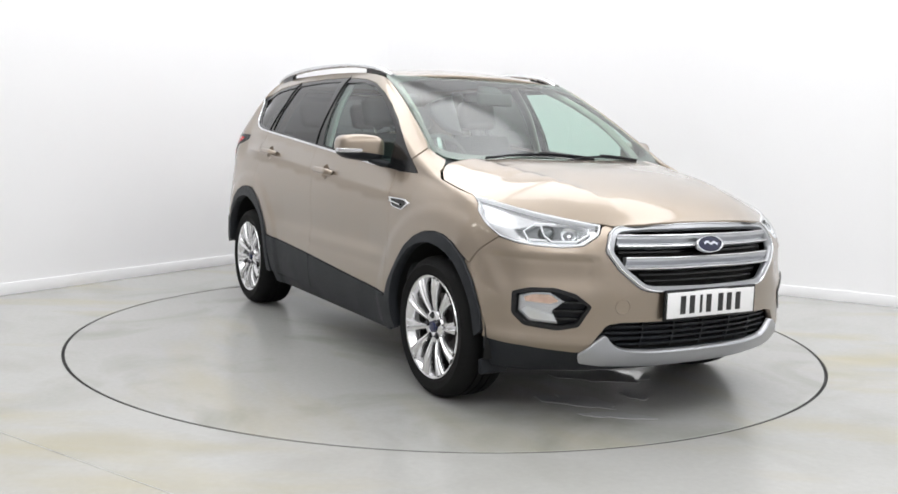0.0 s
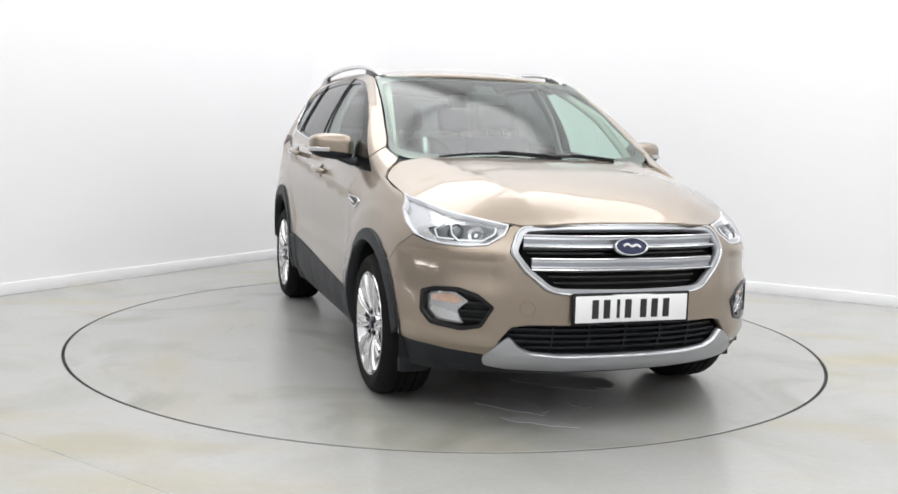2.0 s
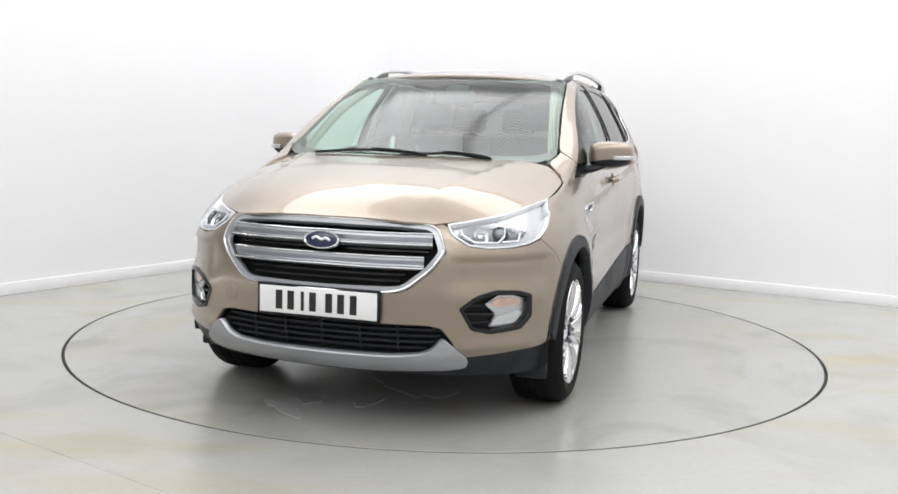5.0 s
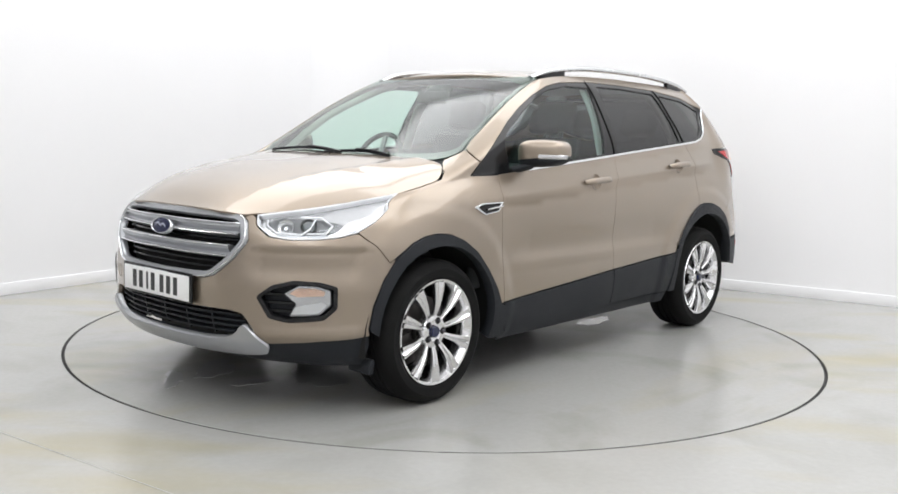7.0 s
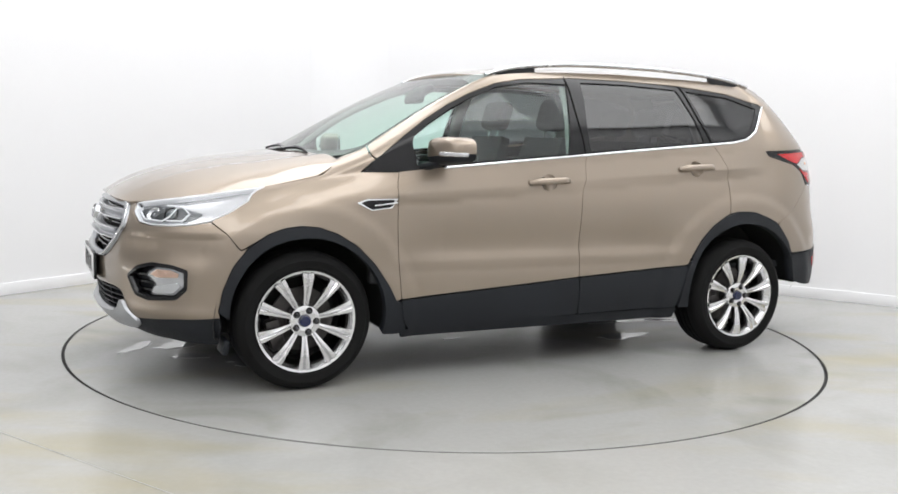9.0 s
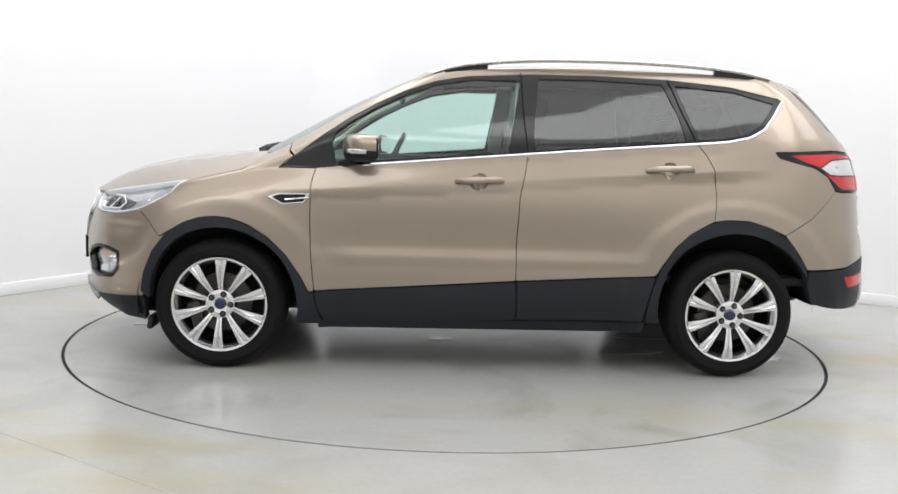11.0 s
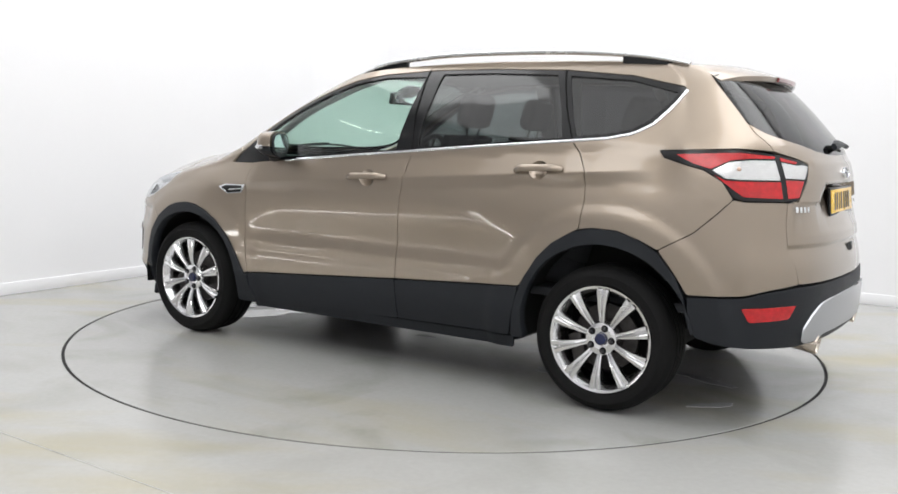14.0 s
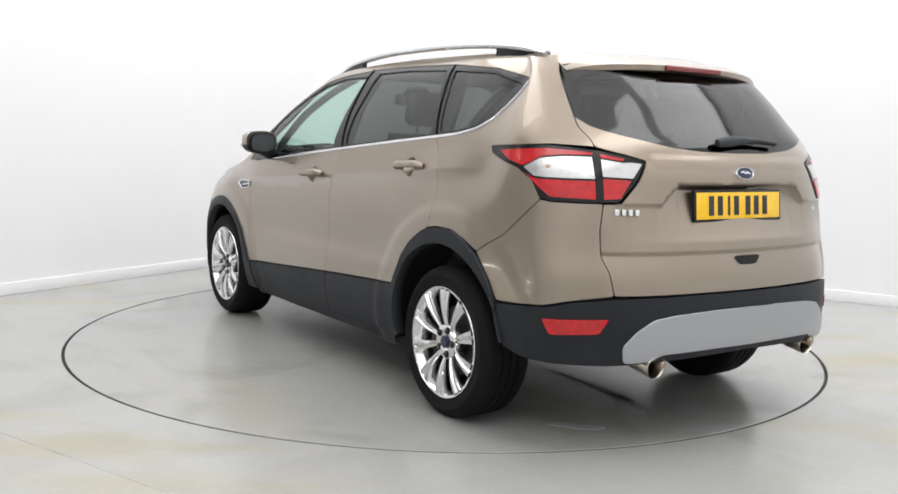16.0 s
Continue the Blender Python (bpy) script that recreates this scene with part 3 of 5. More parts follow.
def floor_sheet():
    """The painted floor, with the round opening of the turntable, a step deep."""
    bm = bmesh.new()
    n = 192
    rings = []
    for r, z in ((RING + GAP, -.06), (RING + GAP, -.002), (RING + GAP + .002, 0), (3.0, 0)):
        rings.append([bm.verts.new((r * math.cos(2 * math.pi * k / n), r * math.sin(2 * math.pi * k / n), z)) for k in range(n)])
    outer = []
    for k in range(n):
        d = Vector((math.cos(2 * math.pi * k / n), math.sin(2 * math.pi * k / n), 0))
        outer.append(bm.verts.new(d * 14))
    rings.append(outer)
    for a, b in zip(rings, rings[1:]):
        for k in range(n):
            bm.faces.new((a[k], a[(k + 1) % n], b[(k + 1) % n], b[k]))
    bm.faces.new([v for v in rings[0]])
    return tagged(part("floor", bm, FLOOR, sharp=30), "light grey painted concrete floor with faint ochre stains", "floor", kind="structure")


floor_sheet()
# a fine joint in the floor before the turntable
bm = bmesh.new()
box(bm, (2.6, .004, .003), pose(-1.9, -2.09, -.0008, 0, 0, -34), 0)
tagged(part("floor_joint", bm, mat("worn_joint_filler", (.335, .330, .315), .3)), "thin worn joint line in the grey floor", "floor joint", kind="structure")

# ---- the turntable ----
bm = bmesh.new()
lathe(bm, [(RING - GAP, -.055), (RING - GAP, -.003), (RING - GAP - .002, -.001), (1.5, -.001), (.02, -.001)], Matrix(), 192)
TURNTABLE = tagged(part("turntable", bm, TABLE, sharp=30), "round grey painted turntable set flush in the floor", "turntable")

# near-black ring laid in the gap, standing in for the groove's shade
bm = bmesh.new()
lathe(bm, [(RING - GAP - .0005, -.02), (RING - GAP - .0005, -.0045), (RING + GAP - .001, -.0045), (RING + GAP - .001, -.02)], Matrix(), 192)
part("gap_shade", bm, DARK, TURNTABLE, "near-black ring for the shade in the turntable gap", sharp=30)

# ---- luminous ceiling bands round the turntable, and a tube lamp high by the west wall ----
def light_band(x, y, wide, deep, share):
    """One long luminous ceiling panel, by its place in the room's own axes."""
    light = bpy.data.lights.new("ceiling_light", "AREA")
    light.shape, light.size, light.size_y = "RECTANGLE", wide, deep
    light.energy, light.color = CEILING_POWER * share, (.985, .99, 1)
    new("ceiling_light", light).matrix_world = ROOM @ pose(x, y, ROOM_H - (.03 if wide * deep > 20 else .05))


light_band(0, 0, RIGHT_LONG - .5, LEFT_LONG - .5, .46)
light_band(-3.6, 2.6, 2.0, 5.6, .12)
light_band(1.0, 4.5, 7.0, 2.2, .15)
light_band(2.4, .4, 2.0, 5.0, .12)
light_band(.4, -4.2, 6.5, 2.0, .15)



def tube_lamp(at, along, long=1.5):
    m = Matrix.Translation(at) @ Matrix((along, Vector((0, 0, 1)).cross(along), (0, 0, 1))).transposed().to_4x4()
    bm = bmesh.new()
    box(bm, (long + .08, .09, .05), m @ pose(0, 0, .05), .008)
    lamp = tagged(part("tube_lamp", bm, LAMPCASE), "white tube lamp, lit, high by the wall", "tube lamp")
    bm = bmesh.new()
    tube(bm, [m @ Vector((-long / 2, 0, 0)), m @ Vector((long / 2, 0, 0))], oval(.016, .016, 12))
    part("tube", bm, GLOW, lamp, "glowing fluorescent tube")
    for s in (-1, 1):
        bm = bmesh.new()
        box(bm, (.03, .05, .06), m @ pose(s * (long / 2 + .015), 0, .01), .006)
        part("tube_holder", bm, LAMPCASE, lamp, "white tube holder")
    bm = bmesh.new()
    box(bm, (.04, .04, ROOM_H - at[2] - .07), m @ pose(0, 0, .07 + (ROOM_H - at[2] - .07) / 2), .004)
    part("hanger", bm, LAMPCASE, lamp, "white hanger")


tube_lamp(Vector((-4.35, -1.75, 3.55)), LEFT_DIR)


def reflection_strip(a, b, up):
    """A thin low strip added, unseen, for the doors' reflected line; far end turned up."""
    bm = bmesh.new()
    box(bm, ((b - a).length, .02, .03), Matrix.Translation((a + b) / 2) @ Matrix((LEFT_DIR, -RIGHT_DIR, (0, 0, 1))).transposed().to_4x4(), .004)
    strip_ = tagged(part("reflection_strip", bm, LAMPCASE), "thin unseen lit strip, added for the line reflected in the doors", "light strip")
    bm = bmesh.new()
    tube(bm, [a + RIGHT_DIR * .02, b + RIGHT_DIR * .02, b + RIGHT_DIR * .02 + Vector((0, 0, up))], oval(.014, .014, 10), ups=[RIGHT_DIR] * 3)
    part("diffuser", bm, STRIPGLOW, strip_, "glowing white diffuser")


reflection_strip(SPLIT + LEFT_DIR * .4 + RIGHT_DIR * .03 + Vector((0, 0, .22)), SPLIT + LEFT_DIR * 4.4 + RIGHT_DIR * .03 + Vector((0, 0, .22)), .7)

# ---- the car: x ahead, y to its left, on its wheels at z = 0 ----
CAR = tagged(new("car"), "bronze metallic compact sport utility car on the turntable", "car")
HUBF, HUBR, HUBZ = 1.345, -1.345, .338


def arc_points(hub, r, a0, a1, n):
    """Places (x, z) on a circle round a hub, by degrees from ahead over the top to the rear."""
    return [(hub + r * math.cos(radians(a0 + (a1 - a0) * k / n)), HUBZ + r * math.sin(radians(a0 + (a1 - a0) * k / n))) for k in range(n + 1)]


FRONT_OUT = [(1.752, .40), (1.735, .50), (1.69, .61), (1.62, .70), (1.526, .762), (1.45, .788), (1.373, .797), (1.29, .79), (1.20, .76), (1.10, .70), (1.006, .608), (.93, .50), (.885, .415)]
REAR_OUT = [(-.893, .39), (-.915, .49), (-.957, .592), (-1.02, .69), (-1.093, .762), (-1.19, .82), (-1.289, .845), (-1.41, .842), (-1.52, .807), (-1.61, .752), (-1.687, .664), (-1.725, .58), (-1.74, .50)]
FRONT_IN, REAR_IN = .402, .436


def arch_in(hub, r, a0, a1, n, low):
    """The inner edge of a wheel arch, which closes in on the tyre at its foot nearer angle low."""
    out = []
    for k in range(n + 1):
        a = a0 + (a1 - a0) * k / n
        q = r - .045 * max(0, 1 - abs(a - low) / 55)
        out.append((hub + q * math.cos(radians(a)), HUBZ + q * math.sin(radians(a))))
    return out


BELT = [(1.05, 1.052), (.85, 1.06), (.636, 1.082), (.2, 1.121), (-.233, 1.160), (-.7, 1.202), (-1.13, 1.238)]
DLO_REAR = [(-1.30, 1.250), (-1.42, 1.275), (-1.50, 1.318), (-1.565, 1.392), (-1.62, 1.475)]
DLO_TOP = [(-1.60, 1.492), (-1.35, 1.545), (-1.0, 1.576), (-.6, 1.587), (-.25, 1.584), (.086, 1.560), (.25, 1.530), (.42, 1.469), (.56, 1.403), (.69, 1.328), (.82, 1.238), (.95, 1.135)]
HOOD_SIDE = [(1.08, 1.068), (1.25, 1.032), (1.40, 1.0), (1.52, .978)]
LAMP_LOW = [(1.60, .915), (1.69, .86), (1.779, .818)]
SEAM_F = [(1.714, .762), (1.655, .685)]
DOOR_F = [(.868, 1.055), (.882, .93), (.884, .79), (.877, .60), (.858, .424)]
CUT_B = [(-.241, 1.158), (-.222, 1.05), (-.20, .92), (-.190, .70), (-.192, .497)]
CUT_C = [(-1.130, 1.236), (-1.18, 1.18), (-1.218, 1.10), (-1.233, .97), (-1.222, .834)]
SEAM_R = [(-1.60, .772), (-1.744, .857), (-1.83, .94), (-1.89, 1.008)]
LAMP_R_LOW = [(-1.84, 1.082), (-1.76, 1.128), (-1.66, 1.152), (-1.575, 1.175), (-1.552, 1.206)]
GATE = [sr(.663, 1.215), sx(-1.975, 1.250), sx(-1.925, 1.290), sx(-1.885, 1.335), sx(-1.80, 1.43), sx(-1.722, 1.512), sx(-1.645, 1.588)]
GATE_LOW = [sr(.672, 1.0), sr(.688, .90), sr(.690, .80), sr(.669, .743), sr(.655, .650)]
ROOF_SIDE = [(-1.55, 1.602), (-1.2, 1.618), (-.6, 1.625), (-.3, 1.617), (0, 1.603), (.15, 1.587), (.27, 1.568)]


def pillar_edge(z, back=.012):
    c, xe, ye = screen_edge(z)
    return sf_up(ye + back, z)


def sf_up(y, z):
    """The skin's coordinates on the windscreen and its pillar at y."""
    r = way_row(z)
    k = int(np.argmax(r[:, 1] > screen_edge(z)[2] + .06)) or NU // 3
    return float(np.interp(y, r[:k, 1], np.linspace(0, ARC, NU)[:k])), z


def cup(x, z):
    """The outline of the hollow behind a door handle."""
    return [sx(x + .047 * math.cos(t), z + .043 * math.sin(t)) for t in np.linspace(0, 2 * math.pi, 25)[:-1]]


def crease(x0, x1):
    """Lines along the shoulder crease, on and just under it."""
    xs = np.linspace(x0, x1, 40)
    return [[sx(x, crease_z(x) + d) for x in xs] for d in (.0, -.008, .008)]


def car_body():
    fender = X(*DOOR_F[::-1]) + X((1.058, 1.053), (.978, 1.116)) + [sf_up(.745, 1.176), sf_up(.738, 1.156), sf_up(.722, 1.136), sf_up(.716, 1.122), sf_up(.735, 1.108)] + X((1.195, 1.072), (1.25, 1.036)) + X(*HOOD_SIDE[2:]) + X(*LAMP_LOW) + X(*SEAM_F) + X(*FRONT_OUT[4:])
    panel("front_wing", whole_skin, fender, PAINT, CAR, step=.026, lines=crease(1.10, .892))
    door = X(*DOOR_F) + X((.3, .462)) + X(*CUT_B[::-1]) + X(*BELT[1:4][::-1])
    cup_f, cup_r = cup(.015, 1.008), cup(-.985, 1.091)
    doors = panel("front_door", whole_skin, door, PAINT, CAR, step=.028, holes=(cup_f,), lines=crease(.875, .085) + crease(-.055, -.20))
    rdoor = X(*CUT_B) + X((-.6, .522), (-.925, .541)) + X(*REAR_OUT[2:6]) + X(*CUT_C[::-1]) + X(BELT[5])
    rdoors = panel("rear_door", whole_skin, rdoor, PAINT, CAR, step=.028, holes=(cup_r,), lines=crease(-.225, -.915) + crease(-1.055, -1.215))
    for o, d, mid_ in ((cup_f, doors, (.015, 1.008)), (cup_r, rdoors, (-.985, 1.091))):
        panel("handle_cup", whole_skin, o, PAINT, {"L": d[0], "R": d[1]}, "hollow behind the handle", step=.012, gap=-.001, rim=0, r=0,
              dish=lambda uv: -.024 * np.clip(1.02 - np.sum(((skin(uv)[0][:, [0, 2]] - mid_) / (.047, .043)) ** 2, axis=1), 0, 1) ** .6)
    clad_f = X((.858, .420), (.3, .458), (-.190, .493), (-.198, .40), (-.20, .285), (.3, .268), (.80, .256), (.845, .33))
    panel("door_cladding", whole_skin, clad_f, CLAD, {"L": doors[0], "R": doors[1]}, "black plastic lower cladding", lift=.006, r=.02)
    clad_r = X((-.194, .493), (-.6, .518), (-.925, .537), (-.912, .48), (-.89, .39), (-.87, .295), (-.5, .292), (-.204, .285))
    panel("door_cladding", whole_skin, clad_r, CLAD, {"L": rdoors[0], "R": rdoors[1]}, "black plastic lower cladding", lift=.006, r=.02)
    # sill under the doors
    panel("sill", whole_skin, X((.84, .262), (-.89, .288), (-.88, .225), (.84, .215)), CLAD, CAR, lift=-.006)
    # rear quarter with the pillars and the edge of the roof, round the windows
    quarter = (X(*CUT_C) + X(*REAR_OUT[6:9]) + X(*SEAM_R) + X(*LAMP_R_LOW) + X((-1.70, 1.212), (-1.876, 1.222)) + GATE + X(*ROOF_SIDE)
               + [pillar_edge(z) for z in (1.55, 1.50, 1.43, 1.35, 1.27, 1.21)] + [sf_up(.746, 1.180)] + X((.974, 1.120)) + X(*DLO_TOP[::-1]) + X(*DLO_REAR[::-1]))
    panel("body_side", whole_skin, quarter, PAINT, CAR, step=.024, r=.008, lines=crease(-1.24, -1.535))
    # wheel-arch cladding
    fa = X(*FRONT_OUT) + X((.86, .415), (.845, .33), (.81, .25), (.90, .25)) + X(*arch_in(HUBF, FRONT_IN, 192, 4, 18, 4))
    panel("wheel_arch_trim", whole_skin, fa, CLAD, CAR, "black plastic wheel-arch trim", lift=.012, step=.024, rim=.05)
    ra = X(*REAR_OUT) + X((-1.765, .42)) + X(*arch_in(HUBR, REAR_IN, 168, -6, 18, -6)) + X((-.955, .295), (-.885, .295))
    panel("wheel_arch_trim", whole_skin, ra, CLAD, CAR, "black plastic wheel-arch trim", lift=.012, step=.024, rim=.05)
    # bonnet
    edge = [(2.165, .0), (2.16, .2), (2.145, .34), (2.10, .445)] + [(x_, float(np.interp(x_, HOOD_X, HOOD_YE)) - .002) for x_ in (2.06, 1.95, 1.80, 1.66, 1.52, 1.40)] + [ (1.27, .812), (1.215, .787), (1.165, .752), (1.133, .708), (1.140, .64), (1.185, .45), (1.222, .22), (1.235, 0)]
    panel("bonnet", hood_skin, level(edge), PAINT, CAR, sides="M", step=.03, r=.02, rim=.010)
    # roof skin
    ro = [(.325, 0), (.312, .30), (.288, .50), (.265, .572), (.15, .588), (0, .593), (-.6, .592), (-1.2, .588), (-1.55, .563), (-1.60, .545), (-1.66, .40), (-1.70, .2), (-1.71, 0)]
    panel("roof", roof_skin, level(ro), PAINT, CAR, sides="M", step=.04, r=.02)
    # roof ditch and inner sheet, near-black to stand in for shade in the gaps
    shell = X((1.06, 1.04), (1.25, 1.0), (1.50, .95), (1.74, .84), (1.80, .60), (1.78, .30), (1.74, .25)) + X(*arc_points(HUBF, FRONT_IN + .02, -10, 190, 16)) + X((.90, .23), (-.88, .24)) + X(*arc_points(HUBR, REAR_IN + .02, 0, 180, 16)) \
        + X((-1.80, .42), (-1.98, .50)) + [sr(.60, .55), sr(.60, .80), sr(.62, 1.0), sr(.62, 1.18)] + X((-1.90, 1.24), (-1.70, 1.24), (-1.13, 1.22), (-.233, 1.145), (.636, 1.065))
    panel("gap_shade_shell", whole_skin, shell, DARK, CAR, lift=-.026, rim=0, step=.06)
    # front bumper
    grille = nose([sf(0, .888), sf(.30, .885), sf(.44, .874), sf(.476, .850), sf(.507, .775), sf(.46, .70), sf(.372, .622), sf(.32, .606), sf(0, .600)])
    lower = nose([sf(0, .478), sf(.30, .476), sf(.44, .474), sf(.50, .463), sf(.545, .40), sf(.56, .345), sf(.3, .335), sf(0, .333)])
    fog = X((1.885, .590), (1.95, .612)) + [sf(.70, .618), sf(.63, .596), sf(.568, .545), sf(.612, .458), sf(.68, .440)] + X((1.93, .452), (1.885, .500))
    fog_r = [(-a, z) for a, z in fog]
    top = [sf(0, .893), sf(.30, .888), sf(.46, .884), sf(.492, .876), sf(.515, .84), sf(.585, .796), sf(.66, .786), sf(.745, .789)] + X((1.86, .797), (1.779, .815))
    bump = nose(top + X(*SEAM_F) + X(*FRONT_OUT[3::-1]) + X((1.74, .372), (1.90, .362)) + [sf(.72, .352), sf(.57, .338), sf(.3, .33), sf(0, .328)])
    panel("front_bumper", whole_skin, bump, PAINT, CAR, "bronze painted front bumper", sides="M", holes=(grille, lower, fog, fog_r), step=.024, rim=.03, lines=[[(s_ * sx(x_, z_)[0], z_) for x_ in np.linspace(1.70, 2.10, 24)] for z_ in (.752, .741) for s_ in (1, -1)])
    # black lower lip
    lip = nose([sf(0, .335), sf(.3, .338), sf(.57, .346), sf(.72, .356)] + X((1.90, .366), (1.745, .374), (1.735, .33), (1.74, .235), (1.85, .235)) + [sf(.60, .235), sf(.3, .24), sf(0, .24)])
    panel("bumper_lip", whole_skin, lip, CLAD, CAR, "black plastic lower bumper edge", sides="M", lift=-.004, rim=.03)
    skid = nose([sf(0, .345), sf(.30, .347), sf(.415, .357), sf(.462, .378), sf(.505, .428), sf(.545, .395), sf(.600, .336), sf(.585, .302), sf(.50, .288), sf(.25, .278), sf(0, .277)])
    panel("skid_plate", whole_skin, skid, SATIN, CAR, "silver painted front skid plate", sides="M", lift=.016, rim=.03, r=.02)
    return grille, lower, fog


GRILLE, LOWER, FOG = car_body()


def car_glass():
    zt = [1.58, 1.55, 1.50, 1.43, 1.35, 1.27, 1.21]
    side = [sf_up(screen_edge(z)[2] + .006, z) for z in zt]
    low = [sf_up(.737, 1.178), sf_up(.728, 1.158), sf_up(.708, 1.140), sf_up(.66, 1.126), sf_up(.55, 1.119), sf_up(.30, 1.115), (0, 1.114)]
    whole = nose([(0, 1.592), sf_up(.25, 1.59), sf_up(.50, 1.583)] + side + low)
    inner = nose([(0, 1.572), sf_up(.25, 1.57), sf_up(.48, 1.560)] + [sf_up(screen_edge(z)[2] - .022, z) for z in (1.53, 1.45, 1.35, 1.25, 1.22)] + [sf_up(.70, 1.190), sf_up(.67, 1.170), sf_up(.60, 1.158), sf_up(.50, 1.153), sf_up(.30, 1.150), (0, 1.149)])
    glass = panel("windscreen", whole_skin, whole, SCREEN, CAR, "clear laminated windscreen", sides="M", rim=.004, step=.04, lift=-.002)[0]
    panel("screen_border", whole_skin, whole, GLOSSBLACK, glass, "black printed border", sides="M", holes=(inner,), rim=0, lift=-.005, step=.03)
    # side windows: front, rear, quarter, all in a gloss black surround
    front = X((.765, 1.088), (.2, 1.136), (-.135, 1.165), (-.165, 1.35), (-.20, 1.548), (.05, 1.546), (.25, 1.513), (.42, 1.447), (.56, 1.379), (.69, 1.300), (.765, 1.243))
    rear = X((-.275, 1.180), (-.7, 1.216), (-1.075, 1.250), (-1.04, 1.38), (-.965, 1.552), (-.6, 1.566), (-.30, 1.562), (-.285, 1.40))
    quart = X((-1.145, 1.260), (-1.28, 1.272), (-1.40, 1.296), (-1.475, 1.338), (-1.54, 1.41), (-1.575, 1.465), (-1.35, 1.524), (-1.035, 1.547), (-1.09, 1.40))
    dlo = X(*BELT) + X(*DLO_REAR) + X(*DLO_TOP)
    pan = panel("window_surround", whole_skin, dlo, GLOSSBLACK, CAR, "gloss black window surround and pillars", holes=(front, rear, quart), step=.03, lift=-.004, rim=.02, gap=.001)
    both = {"L": pan[0], "R": pan[1]}
    panel("front_door_glass", whole_skin, front, CLEAR, both, "clear greenish door glass", lift=-.010, rim=0, gap=-.006, step=.05)
    panel("rear_door_glass", whole_skin, rear, PRIVACY, both, "dark privacy glass", lift=-.010, rim=0, gap=-.006, step=.05)
    panel("quarter_glass", whole_skin, quart, PRIVACY, both, "dark privacy glass", lift=-.010, rim=0, gap=-.006, step=.05)
    # door shut lines through the black surround
    for line in ([(-.205, 1.59), (-.215, 1.35), (-.24, 1.16)], [(-1.0, 1.575), (-1.06, 1.40), (-1.13, 1.24)]):
        pts = fine(X(*line), 14)
        p, n = whole_skin(pts)
        for s in (1, -1):
            k = np.array((1, s, 1))
            bm = bmesh.new()
            tube(bm, (p - n * .001) * k, oval(.003, .003, 6), ups=n * k)
            part("door_seal", bm, RUBBER, both["L" if s > 0 else "R"], "black rubber seal")
    # chrome strip along the belt and up the rear pillar
    line = X((.62, 1.079), (.2, 1.118), (-.233, 1.157), (-.7, 1.199), (-1.13, 1.235)) + X(*DLO_REAR)
    p, n = whole_skin(fine(line, 60))
    for s in (1, -1):
        k = np.array((1, s, 1))
        bm = bmesh.new()
        tube(bm, (p + n * .001) * k, oval(.0075, .005, 10), ups=n * k)
        part("chrome_strip", bm, CHROME, both["L" if s > 0 else "R"], "polished chrome strip")


car_glass()


